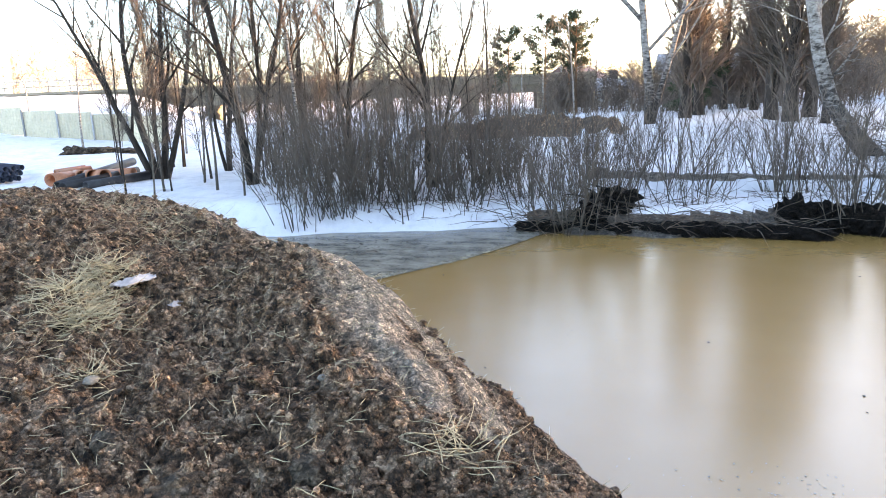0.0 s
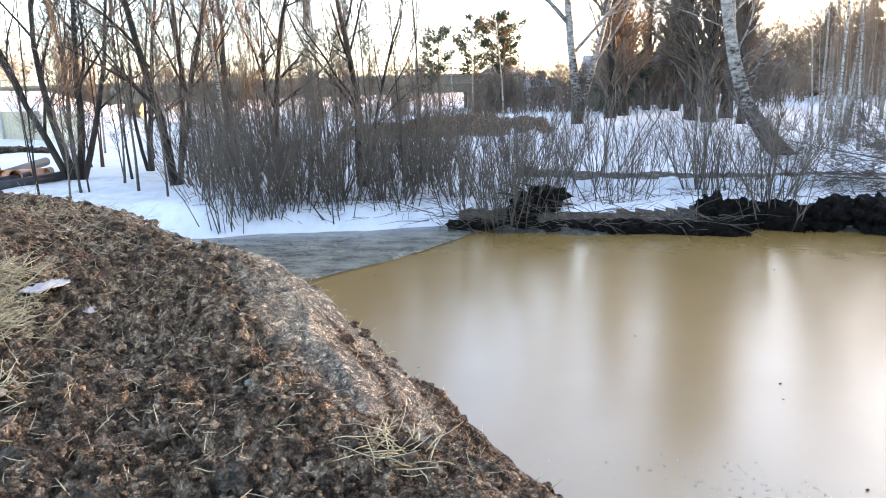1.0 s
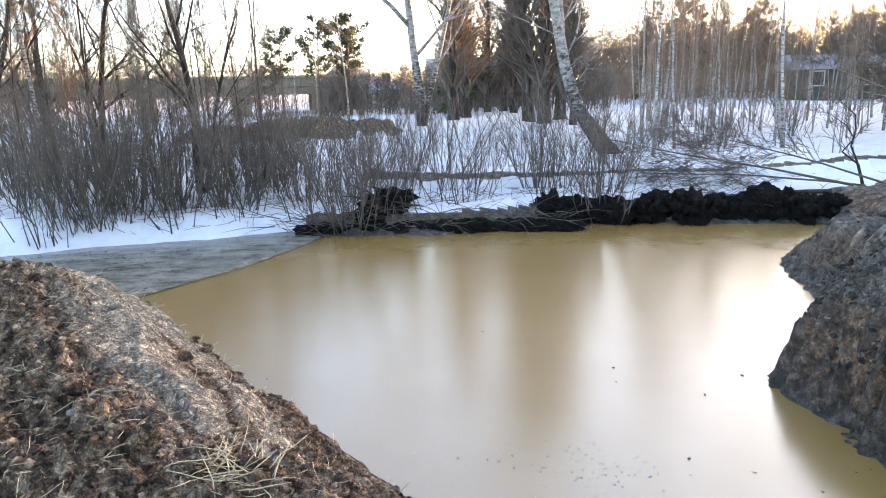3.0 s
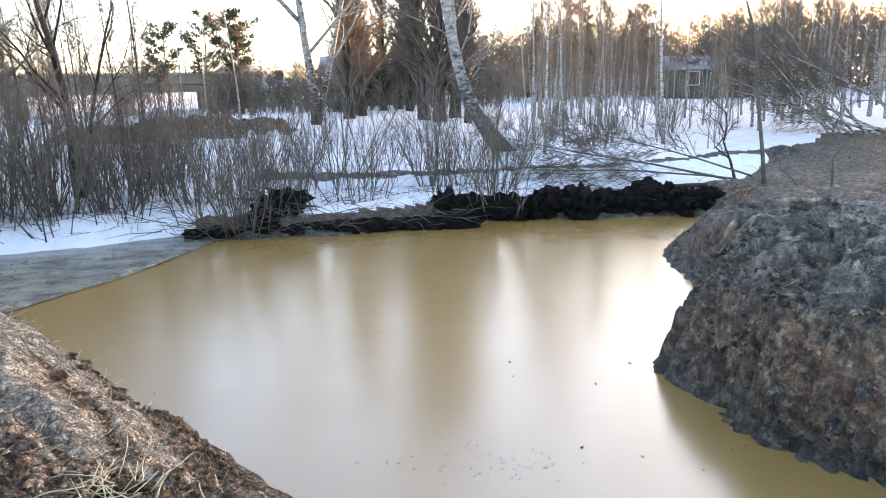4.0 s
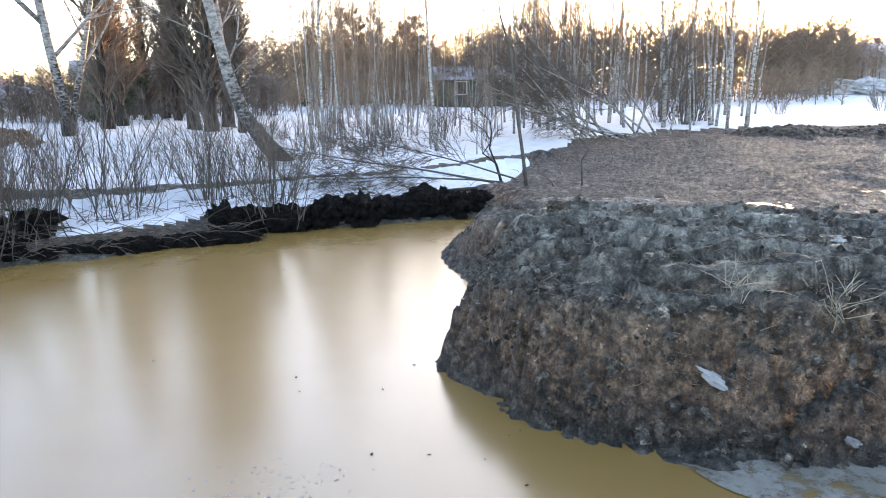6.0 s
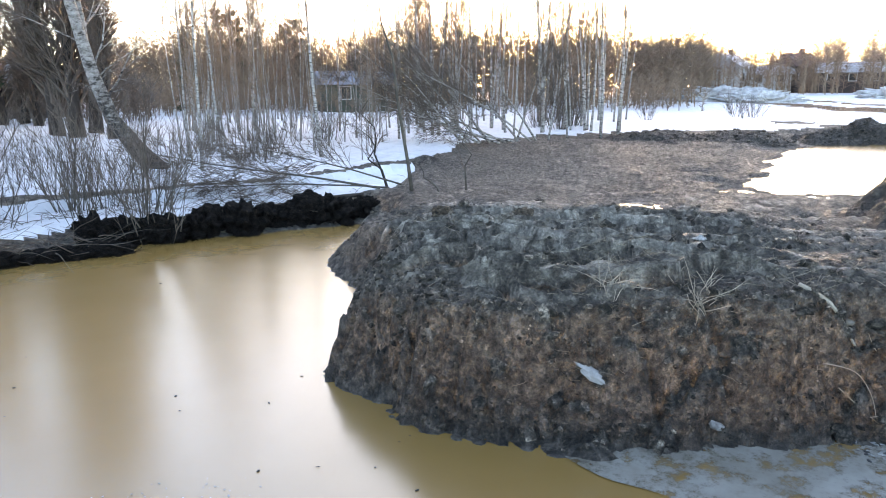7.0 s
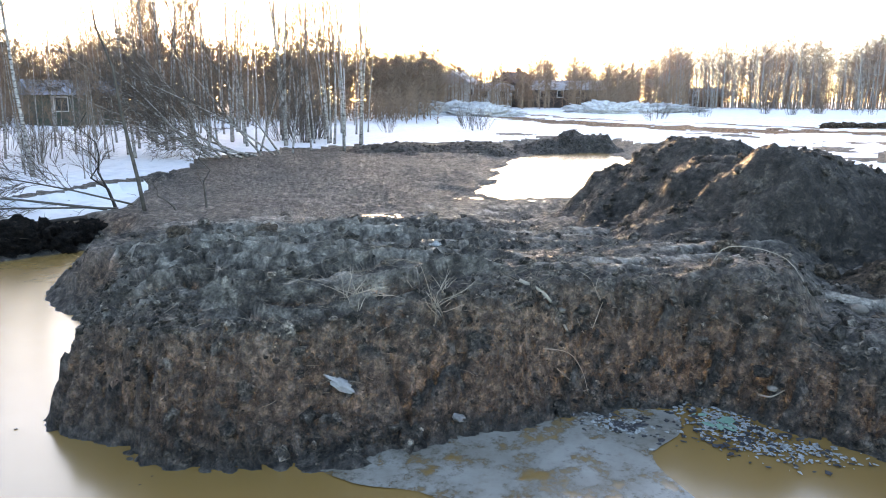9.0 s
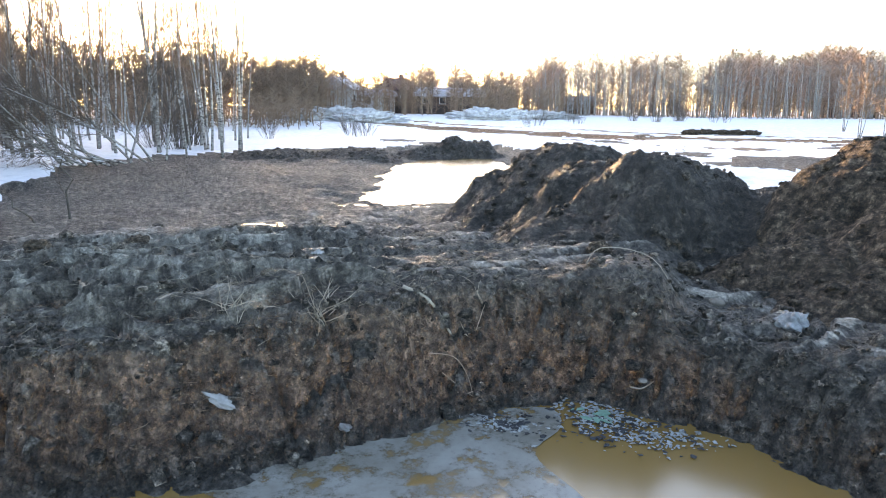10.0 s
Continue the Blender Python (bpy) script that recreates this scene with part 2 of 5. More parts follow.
def outside(poly, x, y):
    """Signed distance to a closed line: plus outside, minus inside."""
    best = np.full(x.shape, 1e9)
    inside = np.zeros(x.shape, bool)
    for (ax, ay), (bx, by) in zip(poly, np.roll(poly, -1, 0)):
        ex, ey = bx - ax, by - ay
        t = np.clip(((x - ax) * ex + (y - ay) * ey) / (ex * ex + ey * ey + 1e-12), 0, 1)
        best = np.minimum(best, (x - ax - t * ex) ** 2 + (y - ay - t * ey) ** 2)
        if abs(ey) > 1e-9:
            inside ^= ((ay > y) != (by > y)) & (x < ex * (y - ay) / ey + ax)
    d = np.sqrt(best)
    return np.where(inside, -d, d)


POND = rounded([(-9.6, 12.2), (-7.75, 12.46), (-6.6, 13.06), (-4.84, 13.37), (-3.2, 13.95), (-2.0, 13.62), (-0.4, 13.33), (1.0, 13.55),
                (2.5, 14.2), (3.9, 14.0), (5.66, 13.7), (7.4, 13.3), (7.0, 12.3), (5.25, 10.7), (4.72, 8.67), (3.75, 7.0), (3.24, 6.12),
                (3.34, 5.45), (3.14, 4.82), (3.42, 4.22), (4.02, 3.54), (4.58, 3.17), (5.2, 2.8), (5.9, 2.25), (6.7, 1.6), (6.65, 0.34),
                (6.3, -0.25), (5.8, -0.9), (4.6, -1.4), (3.4, -0.5), (2.6, 1.4), (1.6, 2.9), (0.5, 3.85), (-0.34, 4.35), (-1.1, 5.3),
                (-1.7, 6.05), (-2.2, 6.6), (-2.85, 7.0), (-4.0, 7.75), (-6.4, 9.9)])
NEAR = rounded([(4.9, -1.2), (3.4, 0.5), (1.6, 3.6), (-0.8, 5.6), (-3.0, 8.4), (-5.5, 10.9), (-7.4, 12.0), (-9.0, 11.4), (-12.5, 12.6),
                (-17.0, 13.0), (-22.0, 10.0), (-20.0, -10.0), (6.0, -12.0), (6.0, -4.0)], 3)
RIGHT = rounded([(4.9, -1.2), (4.5, 2.0), (2.6, 5.0), (3.0, 8.0), (5.0, 11.5), (7.4, 13.9), (8.4, 14.6), (11.5, 17.6), (17.0, 22.6), (22.0, 23.2),
                 (28.0, 21.5), (33.0, 17.5), (38.5, 16.0), (37.0, 13.0), (30.0, 8.4), (22.0, 4.5), (19.0, 0.5), (14.0, -4.0), (10.0, -12.0), (6.0, -12.0), (6.0, -4.0)], 3)
POOL = rounded([(15.6, 9.9), (16.6, 7.4), (18.2, 6.5), (21.0, 6.6), (26.9, 9.0), (30.0, 11.0), (36.0, 14.5), (42.0, 17.6), (41.5, 18.4), (35.7, 15.6), (29.0, 15.2), (24.2, 13.7), (18.6, 11.0)], 3)


def heights(x, y, fine=True):
    """Ground height, and which soil lies there: 0 snow, 1 brown soil, 2 grey soil; and a pale mask: the sandy streaks
    of the slope, the grey crests painted as sunlit.
    """
    r, az = np.hypot(x, y), np.degrees(np.arctan2(x, y))
    wob = fbm(x * 0.9, y * 0.9, 3, 3)
    sd = outside(POND, x, y) + 0.10 * fbm(x * 1.6, y * 1.6, 5, 3) * (r < 40)
    near = outside(NEAR, x, y) + 0.35 * wob
    right = outside(RIGHT, x, y) + 0.5 * wob
    bare = sd
    if fine:
        soft = smooth(0.3, -0.3, np.minimum(near, right)) * smooth(40, 25, r) * smooth(-58, -54, az) * smooth(104, 100, az) * smooth(1.3, 1.9, r) * np.where(near < right, 0.5 - 0.38 * smooth(0.3, 0.6, bare) * smooth(1.9, 1.4, bare), 0.42)
        dug = (right < near) * smooth(0.3, -0.3, right) * smooth(16, 10, r)
        sd = sd + soft * (0.3 + 0.7 * smooth(0.0, 0.4, bare)) * (0.50 * (billow(x * 1.3, y * 1.3, 62, 2) - 0.35) + 0.26 * (billow(x * 3.8, y * 3.8, 66, 3) - 0.3) + 0.09 * (billow(x * 11, y * 11, 69, 2) - 0.3))
        sd = sd + dug * (0.10 * (np.minimum(1.8 * billow(x * 5.5, y * 5.5, 68, 2), 1) - 0.55) + 0.045 * (np.minimum(1.8 * billow(x * 14, y * 14, 70, 2), 1) - 0.55))
        sd = sd - 0.13 * smooth(0.3, -0.3, right) * (right < near) * smooth(9.0, 7.0, r) * smooth(0.9, 0.5, bare) * smooth(31, 37, az)
        sd = sd + 0.10 * smooth(0.3, -0.3, right) * smooth(1.5, 0.6, np.hypot(x - 3.5, y - 6.2))
    pool = outside(POOL, x, y) + 0.35 * wob
    # snow flats: a low shore, rising a little, with a bank on the side of the fence
    flat = 0.42 + 0.45 * smooth(16, 36, r) + 0.12 * fbm(x / 5, y / 5, 11, 4) * smooth(0.3, 3, sd) + 0.25 * smooth(-6, -9, x) * smooth(22, 14, r)
    flat = flat + 0.9 * smooth(45, 110, r) * smooth(20, 60, np.abs(az + 5))
    bank = smooth(34, 52, r) * smooth(-33, -42, az) * 2.6
    flat = flat + bank * (r < 400)
    snow = flat * smooth(-0.1, 1.0, sd) ** 0.8
    # brown spoil bank on which the camera stands
    u = -0.76 * x + 0.65 * y
    top = 1.22 + 0.36 * smooth(3.5, 8.0, u) - 0.95 * smooth(9.6, 12.0, u) * np.maximum(smooth(-44, -38, az), smooth(10, 13, r)) + 0.34 * smooth(2.2, 0.8, np.hypot(x + 1.75, y - 5.5)) + 0.22 * smooth(-39, -48, az) * smooth(4, 8, r) * smooth(14, 11, r) + 0.10 * fbm(x / 2.2, y / 2.2, 21, 3)
    brown = top * smooth(-0.12, 1.8, sd) ** 0.7
    # grey dug-out ground across the water
    crest = 0.78 + 0.34 * smooth(26, 38, az) + 0.10 * smooth(74, 81, az) - 0.42 * smooth(82.5, 85.5, az)
    gtop = crest - (crest - 0.56) * smooth(6.5, 15.0, r) + 0.08 * fbm(x / 2.6, y / 2.6, 31, 3) + 0.16 * smooth(19, 24, x + 0.25 * y) * smooth(0.0, -2.5, right) * smooth(-1, 3, pool)
    gtop = np.where(pool < 2.0, 0.44 + (gtop - 0.44) * smooth(0.0, 2.0, pool) - 0.30 * smooth(0.15, -0.8, pool), gtop)
    # the face over the water is dug steep, with a lower cape beyond it
    run = (0.44 + 0.16 * fbm(x * 0.8, y * 0.8, 33, 2)) * (1 + 1.1 * smooth(8.2, 9.6, r) * smooth(48, 40, az))
    grey = gtop * smooth(-0.03, 1.0, sd / run) ** 0.8
    wn_, wg = smooth(0.25, -0.6, near), smooth(0.3, -0.7, right)
    z = snow * (1 - wn_) * (1 - wg) + brown * wn_ + grey * wg * (1 - wn_)
    kind = np.where(near < 0, 1, np.where(right < 0, 2, 0))
    # cart track and dug strips on the snow across the water
    line = 16.2 + 0.05 * (x - 3) ** 2 / 4 + 0.5 * fbm(x / 4, y / 4, 41, 2)
    strip = (np.abs(y - line - 1.2) < 0.35 + 0.5 * vnoise(x / 2.3, y / 1.7, 43)) & (x > -2) & (x < 13) & (right > 0)
    strip |= (np.abs(y - 31.0 - 0.10 * (x + 5)) < 1.1 + 1.0 * wob) & (x > -11) & (x < -2.2)
    road = (np.abs(x - 51.5 - 0.012 * (y - 4) ** 2) < 2.3 + 1.6 * wob) & (r < 90)
    road |= (np.abs(x - 58.5 - 0.012 * (y - 4) ** 2) < 0.7 + 0.9 * wob) & (r < 90)
    slush = (fbm(x / 3.0, y / 3.0, 45, 4) > 0.42) & (r > 17) & (r < 50) & (az > 60) & (right > 0)
    kind = np.where((kind == 0) & (strip | slush | ((sd < 0.55) & (x > -2.8))), 2, kind)
    kind = np.where((kind == 0) & road, 1, kind)
    z = z + np.where(strip & (sd > 0), 0.22, 0.0)
    z = np.where(sd < 0, np.minimum(z, 0.05) - 0.6 * smooth(0.0, 0.9, -sd), z)
    lane = (x * 0.69 - y * 0.72)
    band = smooth(0.30, 0.55, bare) * smooth(1.8, 1.2, bare) * (kind == 1) * smooth(-8.5, -6, x) * smooth(3.0, 1.0, x)
    sand_lit_crest = band * smooth(0.40, 0.58, 0.7 * vnoise(bare * 7.0 + 0.3 * wob, lane * 0.45, 51) + 0.3 * vnoise(bare * 21.0, lane * 1.1, 53))
    if fine:
        soil = smooth(0.35, -0.3, np.minimum(near, right)) * smooth(70, 30, r) * (0.08 + 0.92 * smooth(-58, -54, az) * smooth(104, 100, az) * smooth(1.3, 1.9, r))
        steep = smooth(0.0, 0.3, sd)
        rough = 0.10 * (billow(x * 1.7, y * 1.7, 61, 4) - 0.35) + 0.13 * (np.minimum(2.0 * billow(x * 3.6, y * 3.6, 67, 3), 1) - 0.6) + 0.065 * (np.minimum(2.0 * billow(x * 11, y * 11, 71, 2), 1) - 0.6) + 0.020 * fbm(x * 38, y * 38, 73, 2)
        furrow = band * (0.09 * (vnoise(bare * 6.5, lane * 0.35, 55) - 0.5) + 0.05 * (vnoise(bare * 17, lane * 0.8, 57) - 0.5))
        # scraped ridges across the grey ground
        v = (0.62 * x + 0.78 * y) + 0.25 * wob
        across = 0.78 * x - 0.62 * y
        back = smooth(0.35, 0.8, sd)
        ridge = 0.10 * (0.6 - np.abs(2 * vnoise(v * 1.3, across * 0.33, 81) - 1)) + 0.05 * (0.6 - np.abs(2 * vnoise(v * 5.3, across * 1.1, 83) - 1))
        saw = v * 2.0 + 0.40 * wob + 0.22 * fbm(x * 2.1, y * 2.1, 85, 2) + 0.3 * fbm(x / 3, y / 3, 86, 2)
        saw = saw - np.floor(saw)
        blade = np.minimum(saw * 9, 1) * (1 - saw)
        cut = smooth(14, 10, r) * (0.35 + 0.65 * smooth(0.15, 0.5, vnoise(x * 0.6, y * 0.6, 87))) * smooth(66, 54, az)
        ridge = (ridge + 0.32 * (blade - 0.3) * cut) * (kind == 2) * back
        # ridge crests: dry grass and root fibre, plus low sunlight painted in as pale colour
        lit_fibre = smooth(0.60, 0.95, blade * (0.4 + 0.6 * cut) + 0.45 * vnoise(v * 5.3, across * 1.1, 83)) * smooth(0.35, 0.75, vnoise(v * 23, across * 9, 88)) * back * smooth(25, 12, r) * 0.8
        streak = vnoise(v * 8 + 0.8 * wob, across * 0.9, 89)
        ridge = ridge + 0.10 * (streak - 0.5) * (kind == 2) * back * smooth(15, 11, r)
        lit_fibre = np.maximum(lit_fibre, smooth(0.55, 0.80, streak) * smooth(0.30, 0.6, vnoise(x * 0.9, y * 0.9, 90)) * smooth(0.3, 0.6, vnoise(x * 9, y * 9, 92)) * back * smooth(20, 13, r))
        sand_lit_crest = np.where(kind == 2, lit_fibre, sand_lit_crest)
        z = z + soil * steep * (rough * np.where(kind == 2, 0.62 - 0.42 * smooth(0.6, 1.2, sd) * smooth(12, 9, r) - 0.2 * smooth(9, 12, r), 1.0 - 0.65 * band) + furrow + ridge)
        z = z + np.where(kind == 0, 0.035 * fbm(x * 1.4, y * 1.4, 91, 3) * smooth(0.1, 0.8, sd) * smooth(120, 30, r), 0.0)
        z = z + np.where((kind == 2) & (right > 0) & (r < 60), 0.14 * (billow(x * 2.2, y * 2.2, 95, 3) - 0.3), 0.0)
    return z, kind, sand_lit_crest


def ground_z(x, y):
    return float(heights(np.array([float(x)]), np.array([float(y)]), False)[0][0])


def grid_mesh(name, vx, vy, vz, rows, cols, closed=False):
    me = bpy.data.meshes.new(name)
    co = np.stack([vx, vy, vz], -1).reshape(-1, 3).astype(np.float32)
    i, j = np.meshgrid(np.arange(rows - 1), np.arange(cols if closed else cols - 1), indexing="ij")
    j2 = (j + 1) % cols
    quads = np.stack([i * cols + j, i * cols + j2, (i + 1) * cols + j2, (i + 1) * cols + j], -1).reshape(-1, 4)
    me.vertices.add(len(co))
    me.vertices.foreach_set("co", co.ravel())
    me.loops.add(quads.size)
    me.loops.foreach_set("vertex_index", quads.ravel().astype(np.int32))
    me.polygons.add(len(quads))
    me.polygons.foreach_set("loop_start", np.arange(0, quads.size, 4, dtype=np.int32))
    me.update(calc_edges=True)
    me.validate()
    return me, quads


def build_ground():
    az = np.radians(np.concatenate([np.arange(-180, -58, 4.0), np.arange(-58, 104, 0.29), np.arange(104, 180, 4.0)]))
    rad = [0.0, 0.6, 1.0, 1.4]
    while rad[-1] < 45:
        r = rad[-1]
        rad.append(r + 0.0155 if 4.9 < r < 7.3 else r * (1.02 if r < 2 else 1.0075 if r < 12 else 1.011))
    while rad[-1] < 115:
        rad.append(rad[-1] * 1.013)
    while rad[-1] < 2500:
        rad.append(rad[-1] * 1.04)
    rad = np.array(rad)
    rr, aa = np.meshgrid(rad, -az, indexing="ij")
    x, y = -rr * np.sin(aa), rr * np.cos(aa)
    z, kind, sand_lit_crest = heights(x, y)
    z[0] = z[0].mean()
    # flip the direction of the columns so that faces look up
    x, y, z, kind, sand_lit_crest = (np.ascontiguousarray(v[:, ::-1]) for v in (x, y, z, kind, sand_lit_crest))
    me, quads = grid_mesh("ground", x, y, z, len(rad), len(az), True)
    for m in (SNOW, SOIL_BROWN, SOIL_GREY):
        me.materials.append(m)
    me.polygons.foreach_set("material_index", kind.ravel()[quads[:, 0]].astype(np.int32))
    me.polygons.foreach_set("use_smooth", np.ones(len(quads), bool))
    at = me.attributes.new("sand_lit_crest", "FLOAT", "POINT")
    at.data.foreach_set("value", sand_lit_crest.ravel().astype(np.float32))
    me.update()
    return tagged(new("ground", me), "snowy ground with dug-up brown and grey soil round a pit", "ground", kind="structure")


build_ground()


def sheet(name, outline, z, material, label, category, grow=0.0):
    """A flat water or ice sheet with a rounded outline."""
    bm = bmesh.new()
    c = outline.mean(0)
    vs = []
    for i, p in enumerate(outline):
        d = outline[(i + 1) % len(outline)] - outline[i - 1]
        d = np.array([d[1], -d[0]]) / (np.hypot(*d) + 1e-9)
        vs.append(bm.verts.new((*(p + grow * d), z)))
    f = bm.faces.new(vs)
    f.normal_update()
    if f.normal.z < 0:
        f.normal_flip()
    bmesh.ops.triangulate(bm, faces=[f])
    me = bpy.data.meshes.new(name)
    bm.to_mesh(me)
    bm.free()
    me.materials.append(material)
    return tagged(new(name, me), label, category, kind="structure")


def box_sheet(name, x0, y0, x1, y1, z, material, label, category):
    me = bpy.data.meshes.new(name)
    me.from_pydata([(x0, y0, z), (x1, y0, z), (x1, y1, z), (x0, y1, z)], [], [(0, 1, 2, 3)])
    me.materials.append(material)
    return tagged(new(name, me), label, category, kind="structure")


box_sheet("water", -10.2, -2.0, 8.2, 14.8, 0.0, WATER, "still muddy ochre water filling the dug pit", "water")
box_sheet("water", 14.0, 5.0, 43.0, 20.0, 0.44, WATER, "shallow muddy pool of meltwater on dug ground", "water")

# ---- tubes: stems, trunks and branches ----


class Tubes:
    """Collects tapered tubes into one mesh."""

    def __init__(self):
        self.co, self.faces = [], []

    def add(self, pts, radii, sides=4):
        base = len(self.co)
        side = Vector((1, 0, 0))
        for k, (p, rad) in enumerate(zip(pts, radii)):
            d = (pts[min(k + 1, len(pts) - 1)] - pts[max(k - 1, 0)])
            d = d.normalized() if d.length > 1e-9 else Vector((0, 0, 1))
            side = (side - d * side.dot(d))
            side = side.normalized() if side.length > 1e-4 else d.orthogonal().normalized()
            other = d.cross(side)
            for s in range(sides):
                a = 2 * math.pi * s / sides
                self.co.append(p + (side * math.cos(a) + other * math.sin(a)) * rad)
        for k in range(len(pts) - 1):
            for s in range(sides):
                a, b = base + k * sides + s, base + k * sides + (s + 1) % sides
                self.faces.append((a, b, b + sides, a + sides))
        self.faces.append(tuple(base + (len(pts) - 1) * sides + s for s in range(sides)))
        self.faces.append(tuple(base + s for s in reversed(range(sides))))

    def spike(self, p, q, r):
        n = len(self.co)
        d = (q - p).orthogonal().normalized()
        e = (q - p).normalized().cross(d)
        self.co += [p + d * r, p - d * r * 0.5 + e * r * 0.87, p - d * r * 0.5 - e * r * 0.87, q]
        self.faces += [(n, n + 1, n + 3), (n + 1, n + 2, n + 3), (n + 2, n, n + 3)]

    def mesh(self, name, material):
        me = bpy.data.meshes.new(name)
        me.from_pydata([tuple(v) for v in self.co], [], self.faces)
        me.polygons.foreach_set("use_smooth", np.ones(len(me.polygons), bool))
        me.materials.append(material)
        return me


def mesh_part(name, me, parent, label=""):
    ob = new(name, me)
    ob.parent = parent
    if label:
        ob["label"] = label
    return ob


def empty(name, label, category, group="", m=None):
    ob = tagged(new(name), label, category, group)
    ob.empty_display_size = 0.2
    if m is not None:
        ob.matrix_basis = m
    return ob


def path(rng, start, direction, length, steps, wander, lift=0.0):
    """A wandering line; lift bends it up (plus) or lets it droop (minus)."""
    pts, p, d = [start.copy()], start.copy(), direction.normalized()
    for k in range(steps):
        d = (d + Vector((rng.uniform(-1, 1), rng.uniform(-1, 1), rng.uniform(-1, 1))) * wander + Vector((0, 0, lift))).normalized()
        p = p + d * (length / steps)
        pts.append(p.copy())
    return pts


def along(pts, f):
    k = min(int(f * (len(pts) - 1)), len(pts) - 2)
    t = f * (len(pts) - 1) - k
    return pts[k].lerp(pts[k + 1], t), (pts[k + 1] - pts[k]).normalized()


def aside(rng, d, spread):
    o = d.orthogonal().normalized()
    o.rotate(Matrix.Rotation(rng.uniform(0, 2 * math.pi), 3, d))
    return (d * math.cos(spread) + o * math.sin(spread)).normalized()


def limbs(rng, crown, trunk, rad, first, count, length, spread, lift, twigs=7, twig_len=0.5, sub=2, sides=3, thin=1.0):
    """Branches with side twigs along a trunk line."""
    for k in range(count):
        f = first + (0.98 - first) * (k + rng.random()) / count
        p, d = along(trunk, f)
        ln = length * (1.15 - 0.85 * (f - first) / (1 - first)) * rng.uniform(0.6, 1.2)
        b = path(rng, p, aside(rng, d, rng.uniform(*spread)), ln, 4, 0.16, lift)
        r0 = max(rad * (1 - f) * 0.45, 0.006 * thin)
        crown.add(b, [r0, r0 * 0.75, r0 * 0.55, r0 * 0.4, r0 * 0.2], sides)
        for s in range(sub):
            p2, d2 = along(b, rng.uniform(0.25, 0.9))
            b2 = path(rng, p2, aside(rng, d2, rng.uniform(0.4, 0.9)), ln * rng.uniform(0.3, 0.55), 3, 0.2, lift)
            crown.add(b2, [r0 * 0.5, r0 * 0.38, r0 * 0.25, r0 * 0.12], 3)
            for _ in range(twigs):
                p3, d3 = along(b2, rng.uniform(0.2, 1.0))
                crown.spike(p3, p3 + (aside(rng, d3, rng.uniform(0.3, 0.9)) + Vector((0, 0, lift))) * twig_len * rng.uniform(0.5, 1.2), 0.006 * thin)
        for _ in range(twigs * 2):
            p3, d3 = along(b, rng.uniform(0.15, 1.0))
            crown.spike(p3, p3 + (aside(rng, d3, rng.uniform(0.3, 0.9)) + Vector((0, 0, lift))) * twig_len * rng.uniform(0.5, 1.3), 0.007 * thin)


def bare_tree(name, label, category, group, seed, height, rad, bark, twig, stems=1, lean=0.05, first=0.3, count=26, length=1.6, spread=(0.5, 1.0),
              lift=0.06, twigs=7, twig_len=0.5, sub=2, wander=0.05, thin=1.0, fork=0.25):
    """A leafless tree: one or more trunks, and a crown of branches and twigs."""
    rng = random.Random(seed)
    tree = empty(name, label, category, group)
    crown = Tubes()
    for s in range(stems):
        a = 2 * math.pi * (s + rng.random() * 0.6) / stems
        d = Vector((math.cos(a) * fork, math.sin(a) * fork, 1)) if stems > 1 else Vector((rng.uniform(-lean, lean), rng.uniform(-lean, lean), 1))
        h = height * (1 if s == 0 else rng.uniform(0.7, 0.97))
        line = path(rng, Vector((0.0 if stems == 1 else math.cos(a) * rad, 0.0 if stems == 1 else math.sin(a) * rad, -0.15)), d, h, 9, wander, 0.02)
        n = len(line)
        tr = Tubes()
        r0 = rad * (1 if s == 0 else rng.uniform(0.6, 0.95))
        tr.add(line, [r0 * (1.25 if k == 0 else 1) * (1 - 0.93 * (k / (n - 1)) ** 0.9) for k in range(n)], 7)
        mesh_part("trunk", tr.mesh("trunk", bark), tree)
        limbs(rng, crown, line, r0, first, count // stems if stems > 1 else count, length, spread, lift, twigs, twig_len, sub, 3, thin)
    mesh_part("crown", crown.mesh("crown", twig), tree)
    return tree


def shrub(seed, height, stems, spread):
    rng = random.Random(seed)
    ob = empty("willow_shrub", "leafless willow shrub of many thin grey stems in snow", "shrub", "shrubs along the bank")
    fine = Tubes()
    for s in range(stems):
        a, off = rng.uniform(0, 2 * math.pi), rng.uniform(0, 0.6)
        tilt = rng.uniform(0.05, spread)
        p = Vector((math.cos(a) * off, math.sin(a) * off, -0.1))
        h = height * rng.uniform(0.5, 1.15)
        line = path(rng, p, Vector((math.cos(a) * tilt, math.sin(a) * tilt, 1)), h, 5, 0.13, 0.03)
        r0 = rng.uniform(0.006, 0.016)
        stem = Tubes()
        stem.add(line, [r0, r0 * 0.85, r0 * 0.7, r0 * 0.5, r0 * 0.35, r0 * 0.15], 4)
        mesh_part("stem", stem.mesh("stem", WILLOW), ob)
        for _ in range(rng.randint(6, 10)):
            p2, d2 = along(line, rng.uniform(0.2, 0.97))
            q = p2 + (aside(rng, d2, rng.uniform(0.2, 0.7)) + Vector((0, 0, 0.15))) * rng.uniform(0.2, 0.8)
            fine.spike(p2, q, 0.0062)
            for _ in range(2):
                p3 = p2.lerp(q, rng.uniform(0.2, 0.8))
                fine.spike(p3, p3 + aside(rng, (q - p2).normalized(), rng.uniform(0.3, 0.8)) * rng.uniform(0.12, 0.4), 0.0045)
    mesh_part("crown", fine.mesh("crown", TWIG), ob)
    return ob


